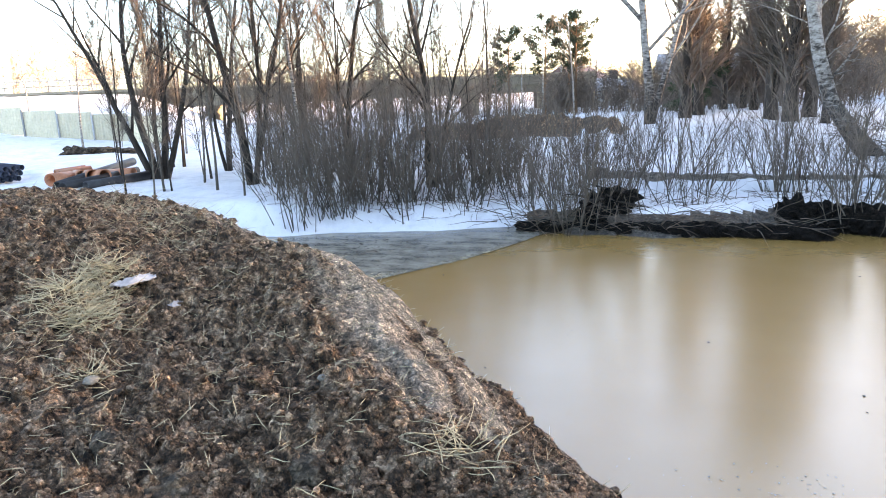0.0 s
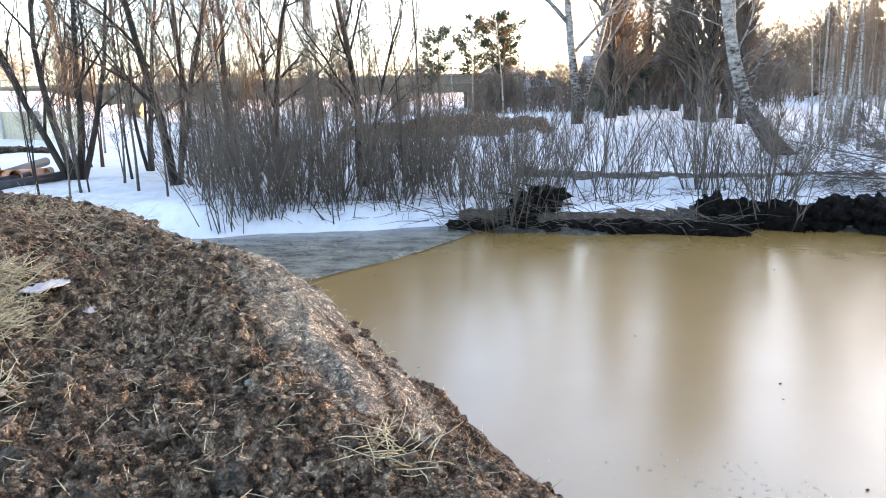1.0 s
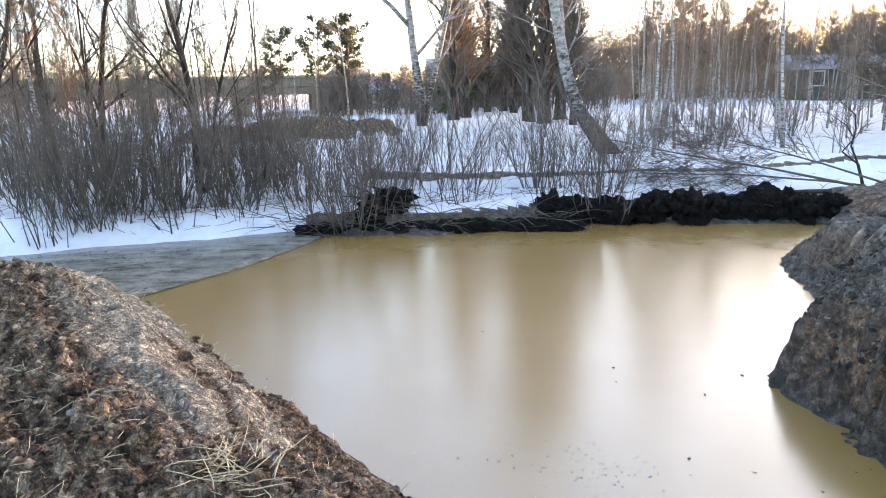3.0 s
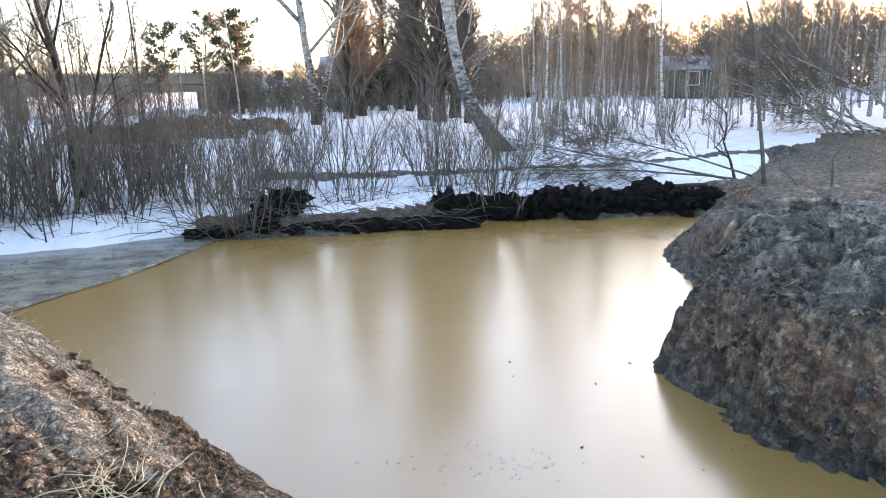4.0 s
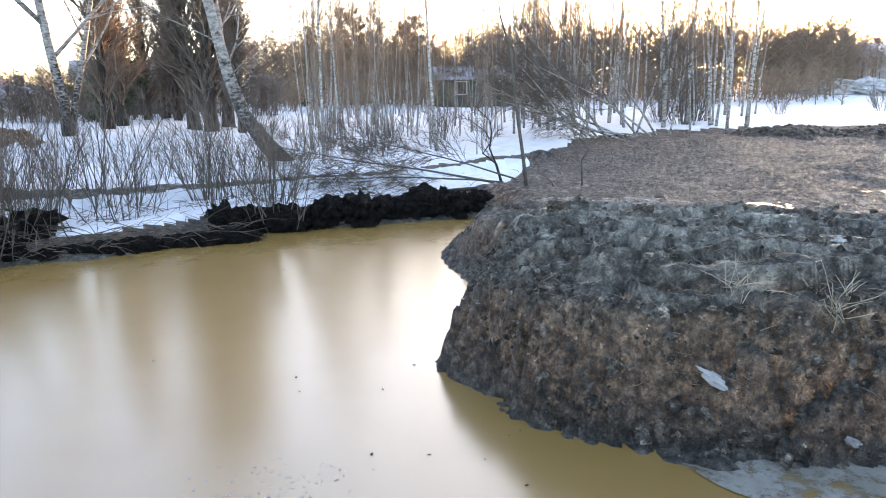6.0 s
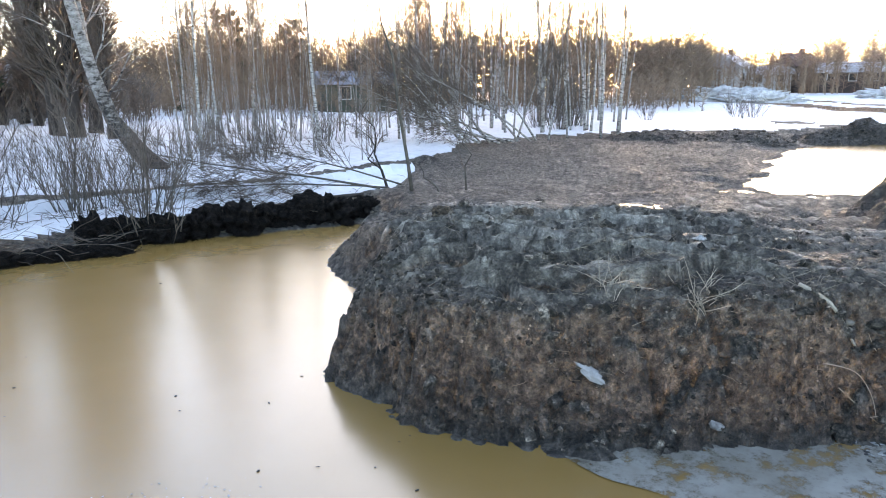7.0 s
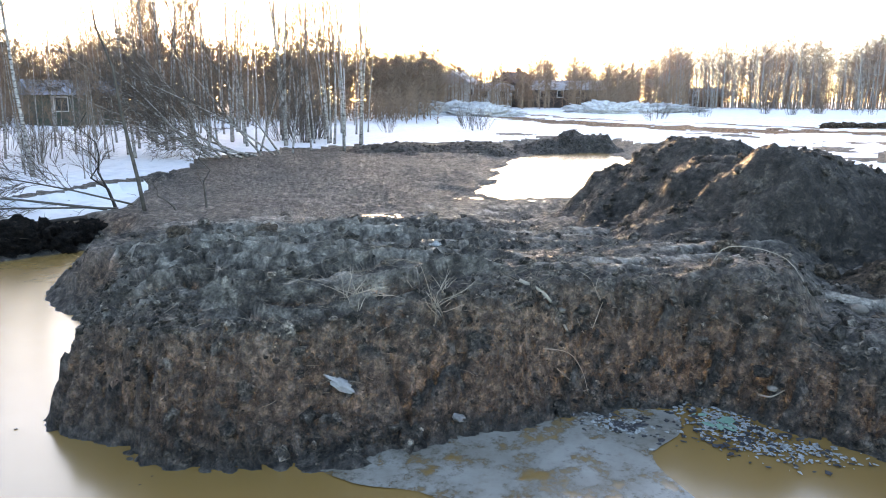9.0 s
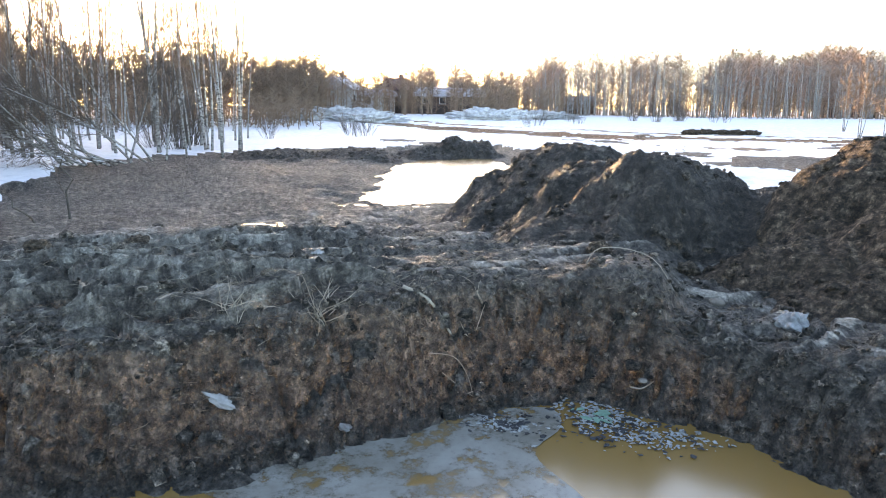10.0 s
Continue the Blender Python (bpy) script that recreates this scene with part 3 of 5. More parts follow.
def grow(rng, wood, fine, p, d, length, rad, level, lift, twigs, kids, last=3):
    """One branch and, on it, its smaller ones."""
    line = path(rng, p, d, length, 8 if level == 0 else 5 if level == 1 else 3, 0.13 + 0.05 * level, lift)
    n = len(line)
    wood[min(level, len(wood) - 1)].add(line, [rad * (1 - 0.8 * k / (n - 1)) for k in range(n)], 7 if level == 0 else 4 if level == 1 else 3)
    if level < last:
        first = 0.22 if level == 0 else 0.15
        for k in range(kids[level]):
            f = first + (0.97 - first) * (k + rng.random()) / kids[level]
            q, e = along(line, f)
            grow(rng, wood, fine, q, aside(rng, e, rng.uniform(0.4, 0.95)), length * rng.uniform(0.30, 0.58) * (1.15 - 0.55 * f), rad * (1 - 0.8 * f) * rng.uniform(0.45, 0.7), level + 1, lift, twigs, kids, last)
    if level > 0:
        for _ in range(twigs):
            q, e = along(line, rng.uniform(0.15, 1.0))
            fine.spike(q, q + (aside(rng, e, rng.uniform(0.2, 0.8)) + Vector((0, 0, lift))) * min(0.9, length) * rng.uniform(0.25, 0.8), max(0.004, rad * 0.16))


def spreading_tree(name, label, group, seed, stems, bark, limb, twig, kids=(8, 5, 3), twigs=5, lift=0.05):
    """A crooked leafless tree; stems: (lean x, lean y, length, radius)."""
    rng = random.Random(seed)
    tree = empty(name, label, "tree", group)
    boughs, fine = Tubes(), Tubes()
    for k, (lx, ly, length, rad) in enumerate(stems):
        trunk = Tubes()
        grow(rng, [trunk, boughs], fine, Vector((lx * 0.35, ly * 0.35, -0.2)), Vector((lx, ly, 1)), length, rad, 0, lift, twigs, kids)
        mesh_part("trunk", trunk.mesh("trunk", bark), tree)
    mesh_part("branchwork", boughs.mesh("branchwork", limb), tree)["kind"] = "stuff"
    mesh_part("crown", fine.mesh("crown", twig), tree)
    return tree


def park(ob):
    """Removes a pattern once its copies stand."""
    for o in (*ob.children_recursive, ob):
        bpy.data.objects.remove(o)


def polar(az, r):
    return r * math.sin(radians(az)), r * math.cos(radians(az))


def stand(ob, x, y, turn=0.0, size=1.0, tilt=0.0, sink=0.0):
    c = copy_thing(ob, pose(x, y, ground_z(x, y) - sink, tilt, 0, turn))
    c.scale = (size, size, size)
    return c


# shrubs along the far bank
rng = random.Random(7)
shrubs = [shrub(100 + k, 1.9 + 0.25 * (k % 4), 9 + k, 0.6) for k in range(8)]
for k in range(96):
    az = rng.uniform(-33, 14.5)
    edge = 13.5 if az > -14 else 14.5
    if az > 2:
        edge += 0.7
    x, y = polar(az, edge * (1.02 + (0.42 if az < 7 else 0.2) * rng.random() ** 1.4))
    size = rng.uniform(0.7, 1.15) * (1.05 if az < -4 else 0.95)
    stand(shrubs[k % 8], x, y, rng.uniform(0, 360), size)
for s in shrubs:
    park(s)

# bare alders on the bank by the pipes, each of several dark crooked trunks
alder = spreading_tree("alder_tree", "dark leafless alder with several crooked trunks on the snowy bank", "alders", 11,
                       [(-0.42, 0.1, 6.5, 0.11), (-0.16, -0.1, 8.0, 0.12), (0.10, 0.1, 8.5, 0.12), (0.30, 0.0, 7.5, 0.10), (0.02, -0.2, 7.0, 0.08)], BARK_DARK, BARK_DARK, TWIG)
alder_b = spreading_tree("alder_tree", "tall dark leafless alder standing among willow stems", "alders", 12,
                         [(-0.06, 0.0, 9.5, 0.12), (0.20, 0.1, 8.0, 0.08), (0.10, -0.2, 7.5, 0.08)], BARK_DARK, BARK_DARK, TWIG)
alder_c = spreading_tree("alder_tree", "open-crowned leafless alder rising out of the shrubs", "alders", 13,
                         [(0.02, 0.0, 7.2, 0.11), (0.26, 0.1, 5.0, 0.06)], BARK_DARK, BARK_DARK, TWIG, (10, 6, 3), 6)
for tree, az, r, turn, size in ((alder, -40.0, 22.8, 40, 1.0), (alder_b, -33.4, 19.4, 40, 1.0), (alder_b, -35.0, 23.5, 170, 0.8), (alder_c, -19.2, 17.6, 20, 1.0), (alder_c, -25.5, 20.0, 140, 0.95), (alder_c, -29.0, 24.0, 250, 1.0)):
    stand(tree, *polar(az, r), turn, size)
park(alder), park(alder_b), park(alder_c)

# young birches and saplings
sapling = [bare_tree("sapling", "thin leafless young tree standing in snow", "tree", "saplings", 30 + k, 6.5 + k, 0.032, BARK_DARK if k % 2 else WILLOW, TWIG, count=30, length=1.3, first=0.15, spread=(0.25, 0.7), lift=0.08, twigs=6, twig_len=0.55, sub=1, wander=0.06, thin=1.0) for k in range(4)]
for k in range(62):
    x, y = polar(-43 + 29 * rng.random() ** 0.8, rng.uniform(16.5, 28))
    stand(sapling[k % 4], x, y, rng.uniform(0, 360), rng.uniform(0.6, 1.1))
birch = [bare_tree("birch_tree", "slender white-barked leafless birch in the snowy grove", "tree", "birch grove", 50 + k, 10.0 + 0.8 * k, 0.048 + 0.007 * k, BARK_BIRCH, TWIG_RED, count=30, length=2.0, first=0.28, spread=(0.35, 0.85), lift=0.05, twigs=5, twig_len=0.8, sub=1, wander=0.045, thin=1.0) for k in range(5)]
for k in range(56):
    x, y = polar(rng.uniform(15, 33), rng.uniform(25, 52))
    stand(birch[k % 5], x, y, rng.uniform(0, 360), rng.uniform(0.6, 1.0))
for k in range(88):
    x, y = polar(33 + 17 * rng.random() ** 1.15, rng.uniform(31, 58))
    stand(birch[k % 5], x, y, rng.uniform(0, 360), rng.uniform(0.75, 1.15))
for k in range(46):
    x, y = polar(rng.uniform(15, 31), rng.uniform(23.5, 33))
    stand(birch[k % 2], x, y, rng.uniform(0, 360), rng.uniform(0.3, 0.6))
for az, r, s in ((-29.5, 19, 0.8), (-33.5, 22, 0.9), (-19, 24, 0.7), (-11.5, 34, 0.6), (-10, 33, 0.6), (-7.5, 34, 0.65), (2, 45, 0.8), (16.5, 22.5, 0.85), (-38, 30, 0.8), (-45, 36, 0.9), (-48, 40, 0.9)):
    x, y = polar(az, r)
    stand(birch[int(r) % 5], x, y, az * 31, s)
for s in sapling:
    park(s)

# old birches with heavy crowns
old = spreading_tree("birch_tree", "tall old birch with pale forking trunks and bare crown", "old birches", 70,
                     [(-0.12, 0.0, 15.0, 0.24), (0.20, 0.05, 13.0, 0.15)], BARK_OLD, BARK_OLD, TWIG, (12, 6, 4), 7, 0.03)
stand(old, *polar(-1.75, 34.5), 15)


def leaning_birch():
    rng = random.Random(71)
    x, y = polar(13.6, 23.4)
    tree = empty("birch_tree", "leaning old birch with a scarred pale trunk rising from snow", "tree", "old birches", pose(x, y, ground_z(x, y), 0, 0, -13.6))
    corners = [(0.0, 0.0, -0.2), (-0.62, 0.1, 0.55), (-1.25, 0.2, 1.5), (-1.65, 0.3, 2.8), (-1.95, 0.3, 4.4), (-2.35, 0.2, 6.4), (-2.7, 0.2, 8.6), (-3.0, 0.1, 11.0), (-3.2, 0.0, 13.0)]
    line = [Vector(c) for c in corners]
    trunk, crown = Tubes(), Tubes()
    trunk.add(line, [0.33, 0.26, 0.215, 0.185, 0.155, 0.12, 0.09, 0.06, 0.02], 12)
    mesh_part("trunk", trunk.mesh("trunk", BARK_OLD), tree)
    boughs, t2 = Tubes(), Tubes()
    grow(rng, [t2, boughs], crown, Vector((-1.55, 0.3, 2.2)), Vector((-0.12, 0.1, 1)), 9.0, 0.12, 0, 0.02, 6, (9, 5, 3))
    mesh_part("trunk", t2.mesh("trunk", BARK_OLD), tree)
    for k in range(17):
        q, e = along(line, 0.24 + 0.72 * (k + rng.random()) / 17)
        grow(rng, [boughs], crown, q, aside(rng, e, rng.uniform(0.6, 1.1)), rng.uniform(1.8, 3.6), rng.uniform(0.025, 0.055), 1, 0.01, 7, (0, 6, 4))
    mesh_part("branchwork", boughs.mesh("branchwork", BARK_OLD), tree)["kind"] = "stuff"
    mesh_part("crown", crown.mesh("crown", TWIG), tree)


leaning_birch()
park(old)
for b in birch:
    park(b)

# dark thick trees behind the snow field
lime = bare_tree("linden_tree", "dark old leafless linden with a dense twiggy crown", "tree", "lindens", 80, 15.0, 0.30, BARK_DARK, TWIG, count=100, length=2.5, first=0.06, spread=(0.35, 0.85), lift=0.10, twigs=9, twig_len=0.95, sub=3, thin=2.6)
for az, r, s in ((0.8, 40, 1), (1.8, 43, 0.95), (6.8, 37, 1.0), (8.0, 35.5, 1.05), (9.2, 38, 1.0), (3.5, 50, 0.8), (4.8, 52, 0.8), (5.6, 47, 0.75), (10.3, 33, 0.55)):
    x, y = polar(az, r)
    stand(lime, x, y, az * 77, s)
park(lime)


# pines with open clumped crowns, and spruces
def conifer(name, label, group, seed, height, rad, clear, width, pine):
    rng = random.Random(seed)
    tree = empty(name, label, "tree", group)
    line = path(rng, Vector((0, 0, -0.2)), Vector((0.02, 0.01, 1)), height, 8, 0.025)
    tr, wood, leaf = Tubes(), Tubes(), Tubes()
    tr.add(line, [rad * (1 - 0.9 * k / 8) for k in range(9)], 8)
    mesh_part("trunk", tr.mesh("trunk", PINE_BARK if pine else BARK_DARK), tree)
    levels = 24 if pine else 60
    for k in range(levels):
        f = clear + (0.99 - clear) * (k + rng.random()) / levels
        p, d = along(line, f)
        g = (f - clear) / (1 - clear)
        ln = width * ((0.55 + 0.9 * math.sin(math.pi * min(1, g * 0.85 + 0.1))) if pine else (1.08 - g)) * rng.uniform(0.6, 1.1)
        b = path(rng, p, aside(rng, d, 1.15 if pine else 1.65), ln, 4, 0.15, 0.08 if pine else -0.02)
        wood.add(b, [0.05, 0.04, 0.03, 0.02, 0.01], 4)
        for _ in range(int(16 + 16 * ln)):
            q, e = along(b, rng.uniform(0.45 if pine else 0.12, 1.0))
            q = q + Vector((rng.gauss(0, 0.24 if pine else 0.16), rng.gauss(0, 0.24 if pine else 0.16), rng.gauss(0.06, 0.10)))
            for _ in range(4 if pine else 3):
                n = aside(rng, e, rng.uniform(0.3, 1.4)) + Vector((0, 0, 0.35 if pine else -0.2))
                leaf.spike(q, q + n.normalized() * rng.uniform(0.18, 0.36), 0.045)
    mesh_part("branchwork", wood.mesh("branchwork", PINE_BARK if pine else BARK_DARK), tree)["kind"] = "stuff"
    mesh_part("crown", leaf.mesh("crown", NEEDLES), tree)
    return tree


pine = [conifer("pine_tree", "tall pine with bare lower trunk and clumped dark crown", "pines", 90 + k, 8.5, 0.17, 0.42, 1.5, True) for k in range(2)]
for az, r, s, k in ((-12.6, 50, 0.70, 0), (-9.8, 53, 0.80, 1), (-7.4, 52, 0.80, 0), (-13.6, 52, 0.42, 1), (18.6, 75, 1.1, 0), (23.5, 85, 1.1, 1), (-7.9, 55, 0.78, 1)):
    x, y = polar(az, r)
    stand(pine[k], x, y, az * 50, s)
spruce = conifer("spruce_tree", "dark pointed spruce standing behind the houses", "spruces", 95, 8.0, 0.15, 0.06, 1.4, False)
for az, r, s in ((15.6, 70, 0.95), (29.5, 95, 0.9), (31.2, 92, 0.85), (1.4, 46, 1.3)):
    x, y = polar(az, r)
    stand(spruce, x, y, az * 50, s)
for p in (*pine, spruce):
    park(p)


# far woods round the horizon
class Wisps:
    """Many thin three-sided twigs as one mesh."""

    def __init__(self):
        self.co, self.faces = [], []

    def add(self, p, q, r):
        n = len(self.co)
        d = (q - p).orthogonal().normalized()
        e = (q - p).normalized().cross(d)
        self.co += [tuple(p + d * r), tuple(p - d * r * 0.5 + e * r * 0.87), tuple(p - d * r * 0.5 - e * r * 0.87), tuple(q)]
        self.faces += [(n, n + 1, n + 3), (n + 1, n + 2, n + 3), (n + 2, n, n + 3)]

    def mesh(self, name, material):
        me = bpy.data.meshes.new(name)
        me.from_pydata(self.co, [], self.faces)
        me.materials.append(material)
        return me


def far_woods(name, label, material, seed, count, span, reach, tall, twigs, rad=0.09, fine=0.035):
    rng = random.Random(seed)
    t = Wisps()
    for k in range(count):
        az, r, h = rng.uniform(*span), rng.uniform(*reach), rng.uniform(*tall)
        h *= 0.85 + 0.3 * float(vnoise(np.array([az / 3.1 + seed]), np.array([0.5]), 7)[0])
        x, y = polar(az, r)
        foot = Vector((x, y, ground_z(x, y) - 0.2))
        tip = foot + Vector((rng.uniform(-.6, .6), rng.uniform(-.6, .6), h))
        t.add(foot, tip, rad * rng.uniform(0.7, 1.3))
        wide = h * rng.uniform(0.22, 0.42)
        for _ in range(twigs):
            f = rng.uniform(0.05, 0.98) ** 0.8
            p = foot.lerp(tip, f)
            a = rng.uniform(0, 2 * math.pi)
            ln = wide * (0.25 + 0.8 * math.sin(math.pi * min(1.0, f * 1.02))) * rng.uniform(0.5, 1.3)
            t.add(p, p + Vector((math.cos(a) * ln, math.sin(a) * ln, ln * rng.uniform(0.0, 1.1))), fine)
    tagged(new(name, t.mesh(name, material)), label, "trees", kind="stuff")


far_woods("far_woods", "leafless woodland behind the snowy bank, haze painted into its colour", TWIG_HAZED, 5, 460, (-60, 12), (80, 125), (4.0, 7.5), 50, 0.06, 0.030)
far_woods("far_woods", "dark thicket before the village houses", TWIG, 9, 300, (-10, 13), (50, 58), (1.6, 3.8), 46, 0.04, 0.020)
far_woods("far_woods", "bare garden trees round the village houses", TWIG_RED, 10, 130, (50, 74), (100, 116), (3.5, 9.5), 64, 0.08, 0.030)
far_woods("far_woods", "leafless reddish woodland behind the birch grove", TWIG_RED, 6, 900, (11, 55), (74, 118), (5.5, 9.5), 62, 0.07, 0.036)
far_woods("far_woods", "tangled brown undergrowth behind the birch grove", TWIG_RED, 17, 420, (11, 55), (60, 74), (1.5, 3.6), 46, 0.04, 0.026)
far_woods("far_woods", "leafless woodland along the far edge of the field", TWIG_HAZED, 7, 420, (50, 74), (120, 165), (6.0, 10.0), 56, 0.09, 0.038)
far_woods("far_woods", "sunlit leafless birch wood beyond the snowy field", TWIG_HAZED, 8, 640, (72, 110), (122, 165), (9.0, 12.5), 58, 0.09, 0.040)
far_woods("far_woods", "white birch stems along the edge of the wood", BARK_BIRCH, 14, 260, (71, 104), (114, 124), (7.0, 11.5), 5, 0.10, 0.03)
far_woods("far_woods", "low brown undergrowth along the edge of the wood", TWIG_RED, 16, 330, (50, 108), (112, 128), (2.0, 4.5), 44, 0.05, 0.034)
far_woods("far_woods", "dark conifers behind the birch wood", NEEDLES, 15, 170, (86, 112), (168, 190), (11.0, 14.5), 90, 0.12, 0.10)


# ---- heaps of dug earth ----
HEAPED = []


def heap(label, lobes, material, seed, step=0.05, mound=True):
    """A heap of earth: rounded lobes (x, y, radius, top) with clods."""
    x0, x1 = min(l[0] - l[2] for l in lobes), max(l[0] + l[2] for l in lobes)
    y0, y1 = min(l[1] - l[2] for l in lobes), max(l[1] + l[2] for l in lobes)
    gx, gy = np.meshgrid(np.arange(x0, x1, step), np.arange(y0, y1, step), indexing="xy")
    base, _, _ = heights(gx, gy, False)
    z = base - 0.5
    wob = 0.16 * fbm(gx * 0.9, gy * 0.9, seed, 3)
    for x, y, r, top in lobes:
        d = np.hypot(gx - x, gy - y) / r + wob
        h = top * (1 - smooth(0.15, 1.0, d))
        z = np.maximum(z, base - 0.06 + h - 0.4 * smooth(0.9, 1.1, d))
    up = smooth(-0.1, 0.2, z - base)
    z = z + up * (0.22 * (billow(gx * 1.5, gy * 1.5, seed + 1, 4) - 0.35) + 0.12 * (billow(gx * 4.2, gy * 4.2, seed + 2, 3) - 0.3) + 0.06 * (billow(gx * 11, gy * 11, seed + 3, 2) - 0.3))
    rg = np.random.RandomState(seed)
    pick = rg.choice(np.flatnonzero((z - base).ravel() > 0.08), 1100)
    lumps = (gx.ravel()[pick], gy.ravel()[pick], z.ravel()[pick])
    me, quads = grid_mesh("earth_mound", gx, gy, z, *gx.shape)
    me.materials.append(material)
    me.polygons.foreach_set("use_smooth", np.ones(len(quads), bool))
    ob = tagged(new("earth_mound", me), label, "heap", "heaps of earth")
    HEAPED.append((ob, lumps, material))
    return ob


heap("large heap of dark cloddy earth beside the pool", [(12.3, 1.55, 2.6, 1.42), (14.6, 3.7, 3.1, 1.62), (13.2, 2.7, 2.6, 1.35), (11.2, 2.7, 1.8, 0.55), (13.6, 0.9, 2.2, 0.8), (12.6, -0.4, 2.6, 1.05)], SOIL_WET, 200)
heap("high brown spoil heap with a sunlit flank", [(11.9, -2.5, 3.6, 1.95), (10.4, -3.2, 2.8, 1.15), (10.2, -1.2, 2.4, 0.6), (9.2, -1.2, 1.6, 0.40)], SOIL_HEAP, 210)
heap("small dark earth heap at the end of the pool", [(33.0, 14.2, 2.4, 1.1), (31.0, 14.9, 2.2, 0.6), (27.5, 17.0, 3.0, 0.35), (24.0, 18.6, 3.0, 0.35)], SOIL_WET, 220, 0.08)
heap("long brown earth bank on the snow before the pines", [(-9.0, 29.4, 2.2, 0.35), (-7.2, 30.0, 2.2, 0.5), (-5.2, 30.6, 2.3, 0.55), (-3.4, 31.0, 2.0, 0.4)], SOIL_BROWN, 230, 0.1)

# ---- small builders ----


def part(name, bm, material, parent, label=""):
    me = bpy.data.meshes.new(name)
    bm.to_mesh(me)
    bm.free()
    me.materials.append(material)
    return mesh_part(name, me, parent, label)


def thing(name, bm, material, label, category, group="", m=None, kind="", smooth_it=True):
    me = bpy.data.meshes.new(name)
    bm.to_mesh(me)
    bm.free()
    me.materials.append(material)
    if smooth_it:
        me.polygons.foreach_set("use_smooth", np.ones(len(me.polygons), bool))
    ob = tagged(new(name, me), label, category, group, kind)
    if m is not None:
        ob.matrix_basis = m
    return ob


def block(x0, y0, z0, x1, y1, z1, bevel=0.0):
    bm = bmesh.new()
    bmesh.ops.create_cube(bm, size=1, matrix=Matrix.LocRotScale(((x0 + x1) / 2, (y0 + y1) / 2, (z0 + z1) / 2), None, (abs(x1 - x0), abs(y1 - y0), abs(z1 - z0))))
    if bevel:
        bmesh.ops.bevel(bm, geom=bm.edges[:], offset=bevel, segments=1, affect="EDGES")
    return bm


def lump(rng, sx, sy, sz, detail=3, rough=0.35, freq=1.6):
    """An uneven clod or stone."""
    bm = bmesh.new()
    bmesh.ops.create_icosphere(bm, subdivisions=detail, radius=1)
    off = Vector((rng.uniform(0, 50), rng.uniform(0, 50), rng.uniform(0, 50)))
    for v in bm.verts:
        n = noise.fractal(v.co * freq + off, 0.9, 2.1, 4)
        v.co = v.co * (1 + rough * n)
        v.co = Vector((v.co.x * sx, v.co.y * sy, v.co.z * sz))
    return bm


RAG = plain_material("pale_rag", (0.38, 0.32, 0.30), (0.60, 0.53, 0.51), 6, 0.8)
STONE = plain_material("pale_stone", (0.15, 0.125, 0.10), (0.28, 0.24, 0.20), 7, 0.85, 0.6)
CLAY = soil_material("clay_lump", (0.06, 0.042, 0.03), (0.16, 0.12, 0.085), (0.30, 0.23, 0.17))
CHALK = plain_material("white_stone", (0.30, 0.28, 0.26), (0.46, 0.44, 0.41), 6, 0.8)
PLASTIC_DARK = plain_material("black_plastic", (0.02, 0.02, 0.022), (0.05, 0.05, 0.052), 3, 0.45)
PLASTIC_ORANGE = plain_material("orange_plastic", (0.42, 0.15, 0.08), (0.60, 0.25, 0.14), 3, 0.5)
PLASTIC_BLUE = plain_material("navy_plastic", (0.02, 0.028, 0.05), (0.04, 0.055, 0.09), 3, 0.45)
BEIGE = plain_material("beige_sheet", (0.56, 0.49, 0.36), (0.68, 0.60, 0.45), 1.5, 0.6, 0.1)
CONCRETE = plain_material("bridge_concrete", (0.20, 0.165, 0.12), (0.34, 0.28, 0.21), 0.8, 0.85)
STEEL = plain_material("grey_steel", (0.20, 0.21, 0.22), (0.32, 0.33, 0.34), 4, 0.5)
WALL_BROWN = plain_material("brown_boards", (0.075, 0.055, 0.048), (0.13, 0.095, 0.080), 1, 0.8)
WALL_GREEN = plain_material("green_boards", (0.045, 0.062, 0.048), (0.085, 0.11, 0.08), 1, 0.8)
WALL_WHITE = plain_material("white_plaster", (0.50, 0.48, 0.45), (0.66, 0.64, 0.60), 1, 0.8)
ROOF_BLUE = plain_material("blue_roof_sheet", (0.09, 0.13, 0.17), (0.17, 0.21, 0.26), 1, 0.5)
ROOF_GREY = plain_material("snowy_grey_roof", (0.22, 0.21, 0.21), (0.42, 0.42, 0.43), 0.7, 0.7)
ROOF_RED = plain_material("red_roof_sheet", (0.12, 0.06, 0.05), (0.18, 0.09, 0.075), 1, 0.6)
PANE = plain_material("dark_pane", (0.02, 0.025, 0.03), (0.05, 0.055, 0.06), 1, 0.1)
LITTER_WHITE = plain_material("foam_scraps", (0.16, 0.17, 0.16), (0.62, 0.63, 0.60), 28, 0.4)
LITTER_GREY = plain_material("dirty_bag", (0.09, 0.095, 0.095), (0.30, 0.31, 0.31), 9, 0.4, 0.6, 0.02)
LITTER_GREEN = plain_material("green_film", (0.16, 0.36, 0.26), (0.30, 0.50, 0.38), 8, 0.35)
DIRTY_SNOW = plain_material("dirty_snow", (0.30, 0.28, 0.27), (0.66, 0.66, 0.67), 2.5, 0.8, 0.5, 0.05)
ROOT = plain_material("pale_root", (0.24, 0.20, 0.15), (0.46, 0.39, 0.31), 8, 0.8)

